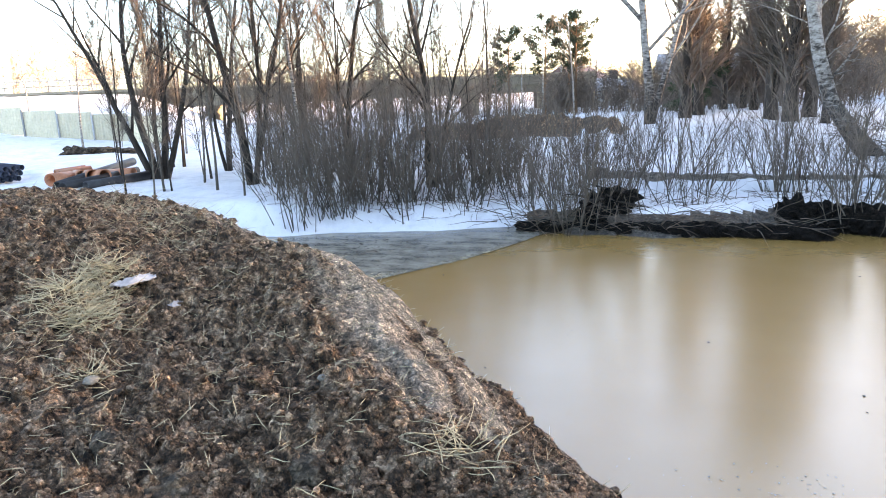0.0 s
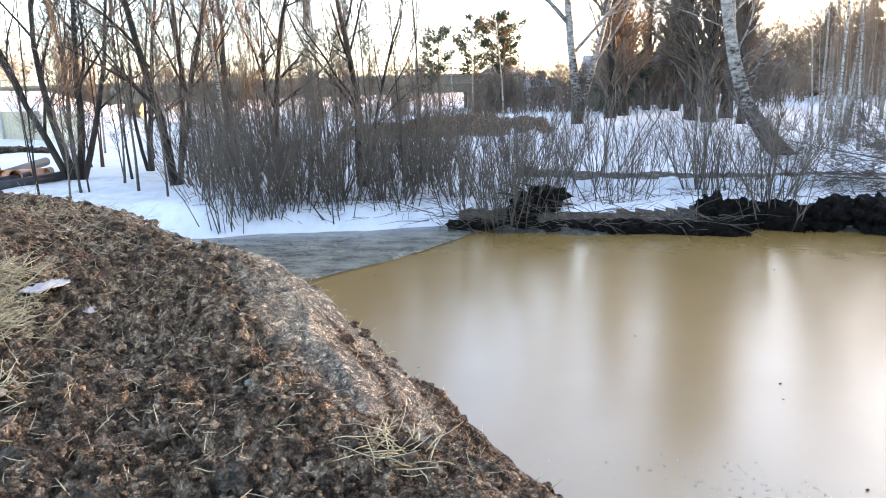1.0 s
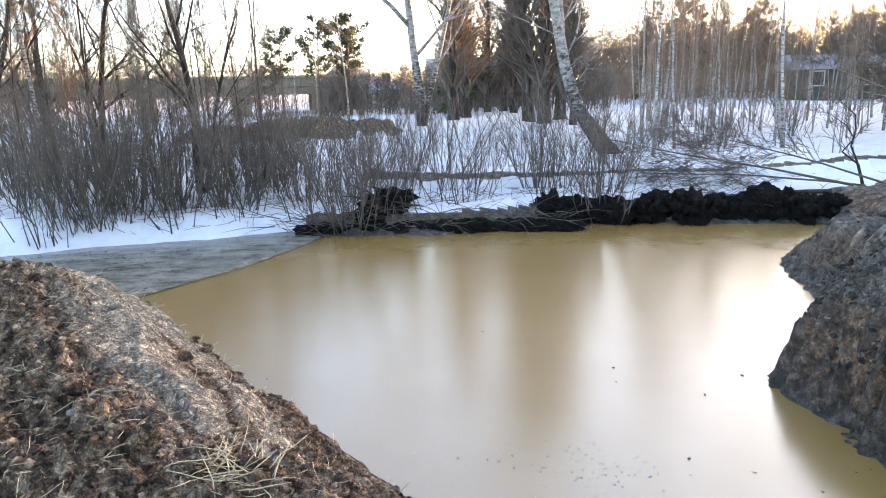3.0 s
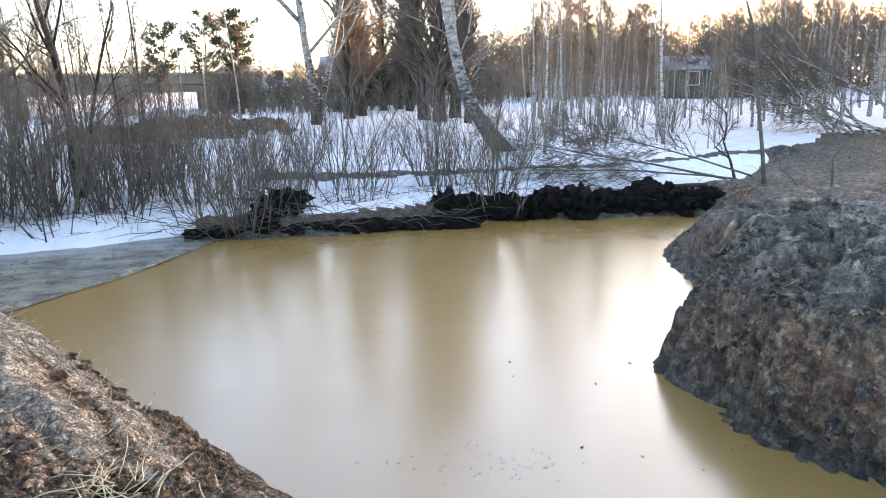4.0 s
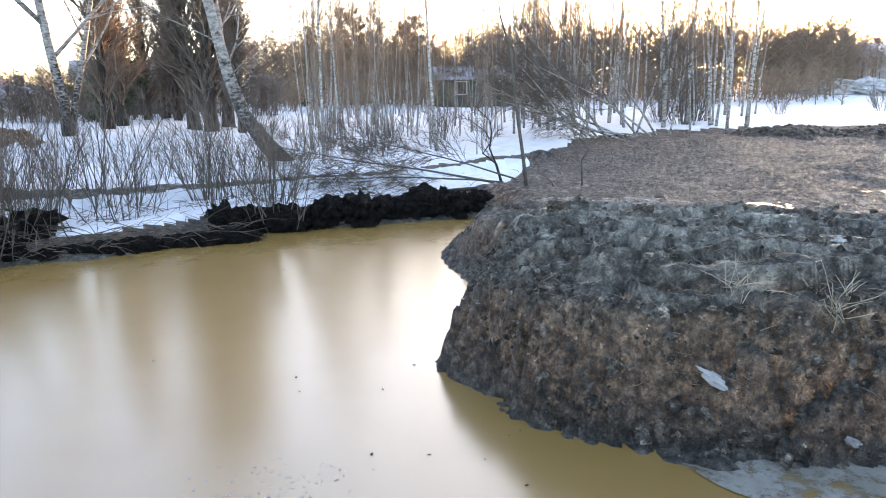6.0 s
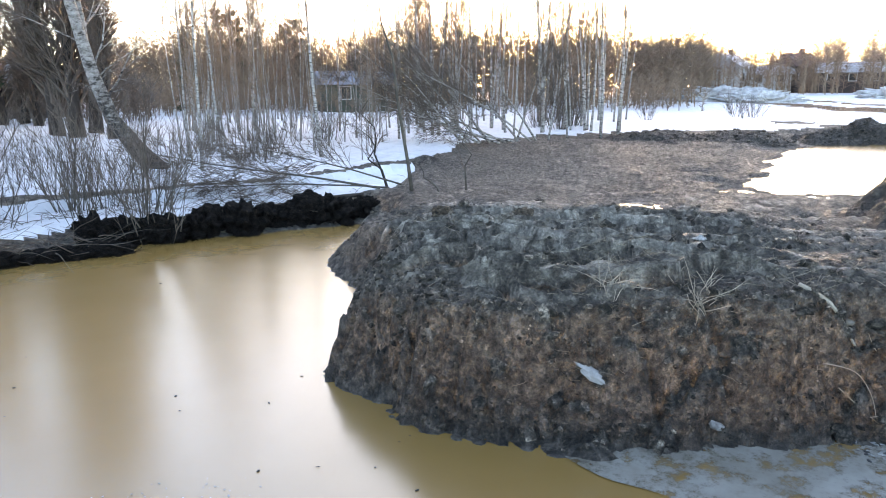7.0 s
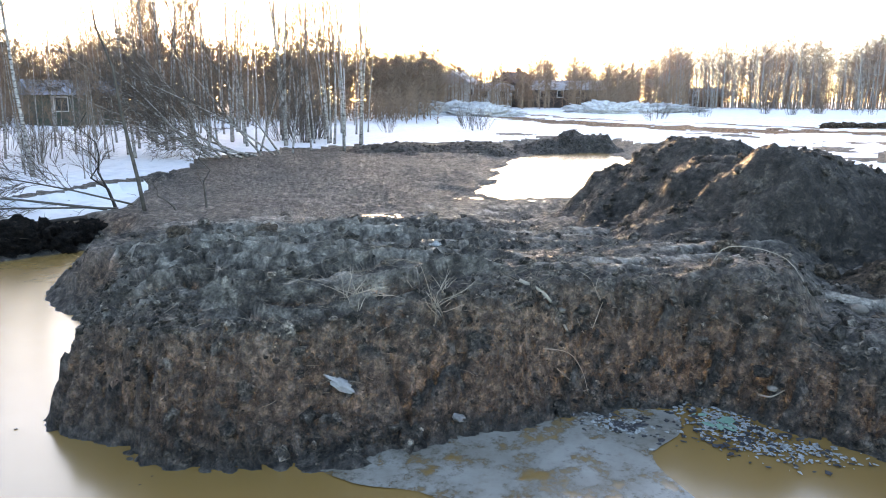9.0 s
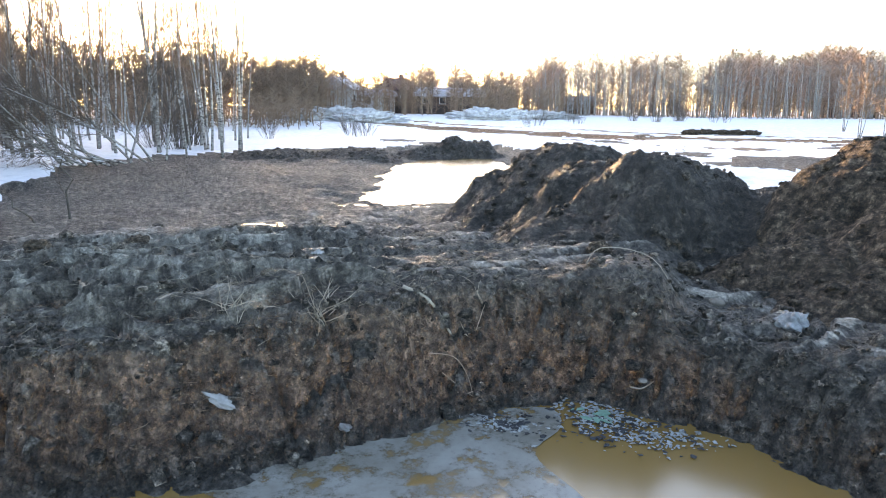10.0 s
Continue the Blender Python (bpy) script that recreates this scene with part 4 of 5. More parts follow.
# ---- ice on the water ----
sheet("ice", rounded([(-7.9, 12.9), (-6.5, 13.5), (-4.8, 13.8), (-3.2, 14.3), (-2.2, 13.9), (-2.45, 13.1), (-2.75, 12.3), (-3.4, 11.0), (-4.2, 9.75), (-4.9, 8.9), (-6.2, 10.0), (-7.6, 11.6)], 5), 0.010, ICE,
      "thin grey skim ice with frozen debris on the pond", "ice")
sheet("ice", rounded([(-2.75, 12.3), (-3.35, 10.95), (-3.85, 10.3), (-4.2, 9.7), (-4.9, 8.9), (-5.1, 9.15), (-4.5, 9.85), (-4.0, 10.25), (-3.7, 10.95), (-3.15, 11.6), (-3.0, 12.1)], 5), 0.016, ICE_RIM, "pale frozen foam edge of the skim ice", "ice")
sheet("ice", rounded([(4.0, 3.85), (4.8, 3.55), (5.5, 3.05), (6.1, 2.4), (6.55, 1.75), (6.2, 1.5), (5.6, 1.55), (5.1, 1.0), (4.5, 0.5), (3.9, 0.9), (3.8, 1.9), (4.1, 2.7), (3.9, 3.3)], 5), 0.010, ICE_PALE,
      "pale film of ice and scum under the bank", "ice")

# ---- far shore: black clods, stump, brushwood ----
rng = random.Random(21)
for k in range(17):
    f = k / 16
    x = 2.3 + 5.4 * f + rng.uniform(-0.1, 0.1)
    y = 14.22 - 0.55 * f ** 2 + rng.uniform(-0.05, 0.25)
    s = rng.uniform(0.75, 1.15)
    thing("soil_clod", lump(rng, 0.55 * s, 0.34 * s, 0.37 * s, 4, 0.5, 2.8), SOIL_DARK, "block of black dug soil at the water's edge", "soil", "black soil edge", pose(x, y, 0.12 + 0.04 * s, 0, 0, rng.uniform(0, 360)))
for k in range(16):
    f = k / 15
    x, y = -2.7 + 5.0 * f, 13.66 + 0.25 * math.sin(3.0 * f + 0.5) - 0.25 * math.exp(-(f - 0.5) ** 2 * 9)
    s = rng.uniform(0.7, 1.1)
    thing("soil_clod", lump(rng, 0.40 * s, 0.25 * s, 0.17 * s, 3, 0.45, 2.2), SOIL_DARK, "low lump of wet black soil on the shore", "soil", "black soil edge", pose(x, y, 0.06, 0, 0, rng.uniform(-20, 20)))


def stump():
    rng = random.Random(31)
    ob = empty("tree_stump", "uprooted black stump with a tangle of roots", "stump", m=pose(-1.35, 14.1, 0.1, 0, 0, 10) @ Matrix.Scale(1.15, 4))
    part("root_ball", lump(rng, 0.42, 0.32, 0.40, 4, 0.6, 2.2), SOIL_DARK, ob)
    top = part("root_ball", lump(rng, 0.36, 0.22, 0.20, 3, 0.6, 2.6), SOIL_DARK, ob)
    top.location = (0.28, 0.0, 0.42)
    for k in range(26):
        a = rng.uniform(0, 2 * math.pi)
        t = Tubes()
        t.add(path(rng, Vector((rng.uniform(-0.3, 0.4), rng.uniform(-0.2, 0.2), rng.uniform(0.1, 0.5))), Vector((math.cos(a), math.sin(a) * 0.6, rng.uniform(-0.4, 0.5))), rng.uniform(0.4, 0.9), 5, 0.35), [0.03, 0.026, 0.02, 0.014, 0.01, 0.004], 5)
        mesh_part("root", t.mesh("root", BARK_DARK), ob)


stump()


def brush_pile(x0, x1, y, count, seed, label):
    rng = random.Random(seed)
    ob = empty("brushwood", label, "brushwood", m=pose((x0 + x1) / 2, y, 0.05))
    for k in range(count):
        a = rng.gauss(0, 0.95) + (math.pi if rng.random() < 0.5 else 0)
        t = Tubes()
        p = Vector((rng.uniform(x0, x1) - (x0 + x1) / 2, rng.gauss(0, 0.18), rng.uniform(0.02, 0.28)))
        r = rng.uniform(0.004, 0.011)
        t.add(path(rng, p, Vector((math.cos(a), math.sin(a) * 0.5, rng.uniform(-0.2, 0.6))), rng.uniform(0.4, 1.3), 5, 0.24, -0.07), [r, r, r * 0.8, r * 0.6, r * 0.4, r * 0.2], 4)
        mesh_part("stick", t.mesh("stick", TWIG if k % 3 else WILLOW), ob)


brush_pile(-3.4, 0.2, 13.75, 170, 41, "brown heap of cut willow brushwood on the shore")
brush_pile(-0.2, 2.4, 13.6, 70, 42, "low heap of cut brushwood along the waterline")
brush_pile(4.0, 8.2, 14.5, 60, 43, "scattered cut branches on snow behind the black clods")

# fallen young trees and bent saplings
def fallen(seed, start, heading, length, rad, label, bark, rise=0.12, count=22):
    rng = random.Random(seed)
    x, y = start
    ob = empty("fallen_tree", label, "tree", "fallen trees", pose(x, y, ground_z(x, y), 0, 0, 0))
    d = Vector((math.sin(radians(heading)), math.cos(radians(heading)), rise))
    line = path(rng, Vector((0, 0, 0.08)), d, length, 8, 0.05, -0.01)
    tr, cr = Tubes(), Tubes()
    tr.add(line, [rad * (1 - 0.11 * k) for k in range(9)], 6)
    mesh_part("trunk", tr.mesh("trunk", bark), ob)
    limbs(rng, cr, line, rad, 0.25, count, 1.5, (0.4, 0.9), 0.03, 6, 0.5, 2, 3, 1.0)
    mesh_part("crown", cr.mesh("crown", TWIG), ob)


fallen(301, (8.2, 14.0), -48, 6.5, 0.030, "fallen pale sapling lying over the snow", WILLOW, 0.16, 40)
fallen(302, (8.8, 14.6), -62, 5.5, 0.026, "fallen thin tree with bare twigs on snow", WILLOW, 0.10, 40)
fallen(304, (8.9, 14.2), -35, 5.0, 0.024, "fallen thin tree with bare twigs on snow", WILLOW, 0.22, 40)
fallen(303, (7.7, 13.9), -76, 3.4, 0.05, "bare log lying along the black soil edge", BARK_DARK, 0.02, 6)
for k, (x, y, head, ln, rise) in enumerate(((17.3, 22.6, -70, 6.0, 0.9), (17.6, 22.4, -62, 6.5, 0.6), (18.2, 22.5, -75, 6.0, 1.4), (18.8, 22.2, -60, 7.0, 0.5), (19.3, 22.1, 80, 4.0, 2.4), (19.8, 21.8, -80, 6.5, 0.8),
                                            (20.2, 21.9, -70, 5.0, 1.8), (17.0, 22.9, -95, 4.5, 1.1), (20.6, 21.6, 60, 3.5, 2.8), (18.5, 22.8, -40, 5.0, 1.2), (19.0, 21.9, -66, 4.5, 0.25), (17.1, 22.5, -55, 5.5, 0.7), (17.9, 22.7, -85, 5.5, 1.0), (18.4, 22.1, -68, 6.0, 0.42), (17.4, 23.0, -60, 5.0, 1.6), (19.6, 22.3, -78, 5.5, 1.1))):
    fallen(310 + k, (x, y), head, ln, 0.05, "bent young birch pushed over by digging", BARK_BIRCH, rise, 24)


def sapling_at(seed, x, y, top, rad, height, label, bark=BARK_DARK, count=10):
    rng = random.Random(seed)
    ob = empty("sapling", label, "tree", "bank saplings", pose(x, y, ground_z(x, y)))
    a = Vector((0, 0, -0.1))
    b = Vector((top[0], top[1], height))
    line = [a.lerp(b, k / 7) + Vector((rng.gauss(0, 0.02), rng.gauss(0, 0.02), 0)) * k for k in range(8)]
    t, c = Tubes(), Tubes()
    t.add(line, [rad * (1 - 0.12 * k) for k in range(8)], 6)
    mesh_part("trunk", t.mesh("trunk", bark), ob)
    limbs(rng, c, line, rad, 0.3, count, 0.9, (0.4, 0.8), 0.08, 4, 0.35, 1, 3, 0.8)
    mesh_part("crown", c.mesh("crown", TWIG), ob)


sapling_at(401, 8.6, 13.25, (-0.75, 0.3), 0.05, 5.2, "lone slim sapling leaning at the edge of dug soil", WILLOW)
sapling_at(402, 9.0, 15.0, (-0.5, 0.2), 0.035, 2.2, "small forked sapling in snow", BARK_DARK, 14)
sapling_at(403, 9.2, 15.3, (-0.9, 0.0), 0.03, 1.9, "small forked sapling in snow", BARK_DARK, 14)
sapling_at(404, 9.6, 12.6, (0.05, 0.0), 0.03, 1.6, "thin pale stem standing in dug soil", WILLOW, 3)
sapling_at(405, 9.15, 12.9, (-0.55, 0.1), 0.03, 0.75, "broken leaning stick in dug soil", WILLOW, 0)

# reddish bushes out on the field
for k, (az, r, h, stems, n) in enumerate(((45.5, 38, 2.6, 40, 3), (43.5, 40, 2.3, 36, 2), (80.2, 88, 3.2, 40, 2), (82.4, 86, 3.2, 44, 2), (57.0, 52, 1.3, 12, 2), (59.5, 50, 1.4, 12, 2), (50, 44, 1.3, 10, 2), (72, 70, 1.5, 12, 2), (75, 78, 1.6, 14, 2), (86, 90, 1.8, 14, 2),
                                          (16, 26, 1.8, 12, 2), (22, 27, 1.8, 12, 2), (27, 29, 2.0, 14, 2), (20, 24.5, 1.6, 9, 2), (24.5, 33, 2.0, 16, 2))):
    b = shrub(500 + k, h, stems, 0.6)
    tagged(b, "reddish leafless bush standing in the snowy field", group="field bushes")
    for j in range(n):
        x, y = polar(az + rng.uniform(-1.2, 1.2), r * rng.uniform(0.95, 1.06))
        stand(b, x, y, rng.uniform(0, 360), rng.uniform(0.8, 1.1))
    park(b)
sapling_far = bare_tree("birch_tree", "small white birch standing alone on snow", "tree", "field birches", 510, 6.5, 0.05, BARK_BIRCH, TWIG_RED, stems=3, fork=0.12, count=30, length=1.2, twigs=7, twig_len=0.6, thin=2.2)
for az, r in ((95.0, 58), (96.5, 64), (94.0, 70)):
    x, y = polar(az, r)
    stand(sapling_far, x, y, az * 9, 0.9)
park(sapling_far)

# snow heaps along the field road
for k, (az, r, w, h) in enumerate(((56.5, 80, 5.0, 1.3), (58.5, 78, 4.0, 1.0), (54.5, 84, 4.0, 1.0), (68.5, 88, 5.0, 1.2), (70.5, 90, 4.5, 1.0), (72.5, 92, 4.0, 0.9))):
    x, y = polar(az, r)
    thing("snow_mound", lump(rng, w, w * 0.6, h, 5, 0.5, 6.0), DIRTY_SNOW, "ploughed heap of dirty lumpy snow", "snow", "ploughed snow", pose(x, y, ground_z(x, y), 0, 0, -az))
x, y = polar(85.8, 60)
for k in range(5):
    thing("soil_clod", lump(rng, 0.7, 0.4, 0.26, 3, 0.5, 2.4), SOIL_HEAP, "dark lump of soil lying on the snowy field", "soil", "clods on snow", pose(x + 0.3 * k, y - 1.1 * k + 2, ground_z(x, y) + 0.1, 0, 0, 80))

# ---- bank by the fence: fence, pipes, bridge ----
def fence():
    ob = empty("fence", "low beige sheet fence with grey posts", "fence")
    a, b = Vector((-38.5, 24.6, 0)), Vector((-23.0, 28.0, 0))
    n = 9
    for k in range(n + 1):
        p = a.lerp(b, k / n)
        z = ground_z(p.x, p.y) - 0.15
        q = part("post", block(-0.04, -0.04, 0, 0.04, 0.04, 1.42, 0.008), STEEL, ob)
        q.matrix_basis = pose(p.x, p.y, z, 0, 0, math.degrees(math.atan2(b.y - a.y, b.x - a.x)))
        if k < n:
            m = a.lerp(b, (k + 0.5) / n)
            w = (b - a).length / n
            bm = bmesh.new()
            cols = 24
            rows = [[bm.verts.new((-w / 2 + w * i / cols, 0.03 + (0.012 if i % 2 else -0.012), zz)) for i in range(cols + 1)] for zz in (0.05, 1.36)]
            for i in range(cols):
                bm.faces.new((rows[0][i], rows[0][i + 1], rows[1][i + 1], rows[1][i]))
            q = part("panel", bm, BEIGE, ob)
            q.matrix_basis = pose(m.x, m.y, ground_z(m.x, m.y) - 0.1, 0, 0, math.degrees(math.atan2(b.y - a.y, b.x - a.x)))


fence()


def pipe(a, b, rad, material, label, group):
    """A hollow pipe with wall thickness."""
    a, b = Vector(a), Vector(b)
    ln = (b - a).length
    bm = bmesh.new()
    rings = []
    for r, z in ((rad, 0), (rad, ln), (rad * 0.86, ln), (rad * 0.86, 0)):
        rings.append([bm.verts.new((r * math.cos(2 * math.pi * s / 16), r * math.sin(2 * math.pi * s / 16), z)) for s in range(16)])
    for k in range(4):
        for s in range(16):
            bm.faces.new((rings[k][s], rings[k][(s + 1) % 16], rings[(k + 1) % 4][(s + 1) % 16], rings[(k + 1) % 4][s]))
    return thing("pipe", bm, material, label, "pipe", group, Matrix.Translation(a) @ (b - a).to_track_quat("Z", "Y").to_matrix().to_4x4())


def on(x, y, up=0.0):
    return (x, y, ground_z(x, y) + up)


pipe(on(-16.4, 15.3, 0.10), on(-17.0, 19.0, 0.35), 0.13, PLASTIC_DARK, "long black plastic pipe lying on snow", "black pipes")
pipe(on(-15.3, 15.2, 0.10), on(-14.9, 17.2, 0.14), 0.13, PLASTIC_DARK, "long black plastic pipe lying on snow", "black pipes")
pipe(on(-15.9, 15.0, 0.12), on(-16.0, 18.0, 0.20), 0.12, PLASTIC_DARK, "long black plastic pipe lying on snow", "black pipes")
for k in range(7):
    x, y = -18.3 + 0.32 * k, 16.9 + rng.uniform(-0.4, 0.5)
    a = rng.uniform(0, 6.28)
    pipe(on(x, y, 0.16), on(x + 0.9 * math.cos(a), y + 0.9 * math.sin(a), 0.2), rng.uniform(0.12, 0.2), PLASTIC_ORANGE, "short piece of orange drain pipe in snow", "orange pipes")
for k in range(9):
    x, y = -19.6 + 0.10 * (k % 3), 16.3 + 0.0 * k
    pipe(on(x + 0.1 * (k // 3), y + 0.2 * (k % 3), 0.12 + 0.17 * (k // 3)), on(x - 2.2, y + 0.2 * (k % 3) + 0.4, 0.12 + 0.17 * (k // 3)), 0.085, PLASTIC_BLUE, "dark blue pipe in a stack on the bank", "stacked blue pipes")
for k in range(10):
    x, y = -13.6 - 0.75 * k + rng.uniform(-.2, .2), 13.6 + 0.15 * k + rng.uniform(-.3, .3)
    thing("stone", lump(rng, 0.2, 0.16, 0.11, 2, 0.3), STONE if k % 3 else RAG, "pale rubble stone on the edge of the spoil bank", "stone", "bank rubble", pose(*on(x, y, 0.05), 0, 0, rng.uniform(0, 360)))
x, y = -24.5, 24.0
for k in range(4):
    thing("soil_clod", lump(rng, 0.55, 0.4, 0.24 - 0.03 * k, 3, 0.5, 2.4), SOIL_HEAP, "dark soil lump on snow before the fence", "soil", "clods on snow", pose(*on(x + 0.75 * k, y + 0.2 * k, 0.06), 0, 0, 50 * k))


def bridge():
    """A long low road bridge with beams, piers and a railing, beyond the trees."""
    ob = empty("road_bridge", "long beige concrete road bridge seen through trees", "bridge", m=pose(*polar(-29, 60), 0, 0, 0, 27))
    part("deck", block(-24, -3.5, 3.05, 24, 3.5, 3.75, 0.05), CONCRETE, ob)
    part("beam", block(-24, -3.3, 2.45, 24, -2.8, 3.05, 0.04), CONCRETE, ob)
    part("kerb", block(-24, -3.6, 3.75, 24, -3.2, 3.95, 0.03), CONCRETE, ob)
    for k in range(7):
        x = -21 + 7 * k
        part("pier", block(x - 0.3, -2.6, 0.3, x + 0.3, 2.6, 2.45, 0.05), CONCRETE, ob)
    for k in range(33):
        x = -24 + 1.5 * k
        part("railing_post", block(x - 0.04, -3.45, 3.95, x + 0.04, -3.37, 4.75), STEEL, ob)
    for z in (4.3, 4.7):
        part("rail", block(-24, -3.45, z, 24, -3.38, z + 0.07), STEEL, ob)


bridge()


def house(label, az, r, w, d, h, roof_h, wall, roof, turn=0.0, lift=0.0):
    x, y = polar(az, r)
    ob = empty("house", label, "house", "village houses", pose(x, y, ground_z(x, y) + lift, 0, 0, -az + turn))
    part("wall", block(-w / 2, -d / 2, -1.5, w / 2, d / 2, h, 0.03), wall, ob)
    bm = bmesh.new()
    o = 0.5
    pts = [(-w / 2 - o, -d / 2 - o, h - 0.2), (w / 2 + o, -d / 2 - o, h - 0.2), (w / 2 + o, d / 2 + o, h - 0.2), (-w / 2 - o, d / 2 + o, h - 0.2), (-w / 2 - o, 0, h + roof_h), (w / 2 + o, 0, h + roof_h)]
    v = [bm.verts.new(p) for p in pts]
    for f in ((0, 1, 5, 4), (2, 3, 4, 5), (0, 4, 3), (1, 2, 5), (3, 2, 1, 0)):
        bm.faces.new([v[i] for i in f])
    rf = part("roof", bm, roof, ob)
    part("chimney", block(w * 0.2 - 0.3, -0.3, h + roof_h * 0.4, w * 0.2 + 0.3, 0.3, h + roof_h + 0.7, 0.03), WALL_BROWN, rf)
    n = max(2, int(w / 2.5))
    for k in range(n):
        cx = -w / 2 + w * (k + 0.5) / n
        win = part("window", block(cx - 0.55, -d / 2 - 0.06, h * 0.35, cx + 0.55, -d / 2 + 0.02, h * 0.35 + 1.2, 0.02), WALL_WHITE, ob)
        part("pane", block(cx - 0.45, -d / 2 - 0.09, h * 0.35 + 0.1, cx + 0.45, -d / 2 - 0.065, h * 0.35 + 1.1), PANE, win)


house("dark brown wooden house behind the pines", -7.4, 68, 5, 6, 2.0, 1.5, WALL_BROWN, ROOF_RED, 60, 0.1)
house("pale house with snowy roof behind the trees", -5.0, 66, 3, 4, 1.5, 0.9, WALL_WHITE, ROOF_GREY, 20, 0.0)
house("dark wooden house behind the old trees", 3.0, 66, 9, 6, 2.4, 1.6, WALL_BROWN, ROOF_GREY, 10, 0.4)
house("green house with a blue metal roof behind birches", 28.2, 66, 6.5, 5, 2.3, 1.0, WALL_GREEN, ROOF_BLUE, 15, 0.2)
house("white house with grey gable roof on the village edge", 56.4, 118, 6, 6, 3.2, 2.0, WALL_WHITE, ROOF_GREY, 70, 0.8)
house("long grey house with a low roof on the village edge", 58.5, 122, 9, 6, 2.2, 1.2, WALL_WHITE, ROOF_GREY, 5, 0.8)
house("small red-brown house among bare trees", 61.0, 124, 4, 5, 3.4, 1.8, WALL_BROWN, ROOF_RED, 40, 0.8)
house("long brown house with snow on its roof", 65.0, 122, 11, 7, 2.2, 1.4, WALL_BROWN, ROOF_GREY, 8, 0.8)
house("brown shed with a dull red roof beside the wood", 69.0, 142, 6, 6, 2.2, 1.4, WALL_BROWN, ROOF_RED, -10, 0.2)
house("low dark house under the birch wood", 75.0, 150, 7, 6, 2.0, 1.6, WALL_BROWN, ROOF_GREY, 20, 0.2)
house("red-roofed house at the end of the wood", 94.0, 150, 9, 7, 2.6, 1.8, WALL_BROWN, ROOF_RED, 10, 0.8)

# ---- puddles on the grey ground ----
for az, r, w in ((51.4, 13.3, 0.26), (53.4, 12.7, 0.12), (58.0, 16.4, 0.22), (61.0, 17.0, 0.28), (63.5, 16.6, 0.25)):
    x, y = polar(az, r)
    ring = np.array([(x, y)] + [(x + 0.8 * w * math.cos(k), y + 0.8 * w * math.sin(k)) for k in range(6)])
    zz = float(np.median(heights(ring[:, 0], ring[:, 1], True)[0]))
    a = radians(-az)
    loop = [(x + w * (0.7 + 0.5 * rng.random()) * (1.7 * math.cos(t) * math.cos(a) - 0.9 * math.sin(t) * math.sin(a)), y + w * (0.7 + 0.5 * rng.random()) * (1.7 * math.cos(t) * math.sin(a) + 0.9 * math.sin(t) * math.cos(a))) for t in (0, 0.8, 1.6, 2.4, 3.2, 4.0, 4.8, 5.5)]
    sheet("puddle", rounded(loop, 3), zz, WATER, "small shiny puddle in churned soil", "puddle")


# ---- loose things on the near spoil bank ----
def surface(x, y):
    return float(heights(np.array([float(x)]), np.array([float(y)]), True)[0][0])


def rag(x, y, sx, sy, label, seed, material=RAG, lift=0.03):
    rg = random.Random(seed)
    bm = bmesh.new()
    bmesh.ops.create_grid(bm, x_segments=18, y_segments=12, size=1)
    off = Vector((seed, 0, 0))
    for v in bm.verts:
        w = 1 + 0.35 * noise.noise(Vector((math.atan2(v.co.y, v.co.x) * 1.3, seed, 0)))
        n = noise.fractal(v.co * 2.2 + off, 0.8, 2.0, 4)
        edge = max(abs(v.co.x), abs(v.co.y))
        v.co = Vector((v.co.x * sx * w, v.co.y * sy * w, 0.022 * n + 0.03 * (1 - edge)))
    bmesh.ops.solidify(bm, geom=bm.faces[:], thickness=0.012)
    return thing("rag", bm, material, label, "rag", m=pose(x, y, surface(x, y) + lift, 0, 0, rg.uniform(0, 360)))


rag(-3.95, 4.27, 0.16, 0.09, "crumpled pale pink rag on brown soil", 3)
rag(-3.55, 4.2, 0.07, 0.04, "small scrap of pale cloth on brown soil", 4)
thing("plastic_bag", lump(rng, 0.19, 0.14, 0.12, 4, 0.45, 2.4), LITTER_GREY, "crumpled grey-white plastic bag on dark soil", "bag", m=pose(7.9, -0.35, surface(7.9, -0.35) + 0.07, 0, 0, 20))
rag(6.75, 4.55, 0.06, 0.05, "small white scrap on churned soil", 6, LITTER_WHITE, 0.06)
for x, y, s, lab in ((-3.2, 3.0, 0.05, "small pale stone in brown soil"), (-1.9, 3.4, 0.035, "small pale stone in brown soil"),
                     (8.3, -0.4, 0.10, "pale stone at the foot of the heap"), (8.9, -0.9, 0.12, "pale stone at the foot of the heap"), (8.6, 0.4, 0.09, "grey stone at the foot of the heap"), (6.9, 0.9, 0.05, "pale stone on the bank face"), (7.2, 0.2, 0.06, "pale stone on the bank face"), (6.2, 2.7, 0.05, "pale stone on the bank face")):
    thing("stone", lump(rng, s, s * 0.8, s * 0.5, 3, 0.28), STONE, lab, "stone", "loose stones", pose(x, y, surface(x, y) + 0.1 * s, 0, 0, rng.uniform(0, 360)))
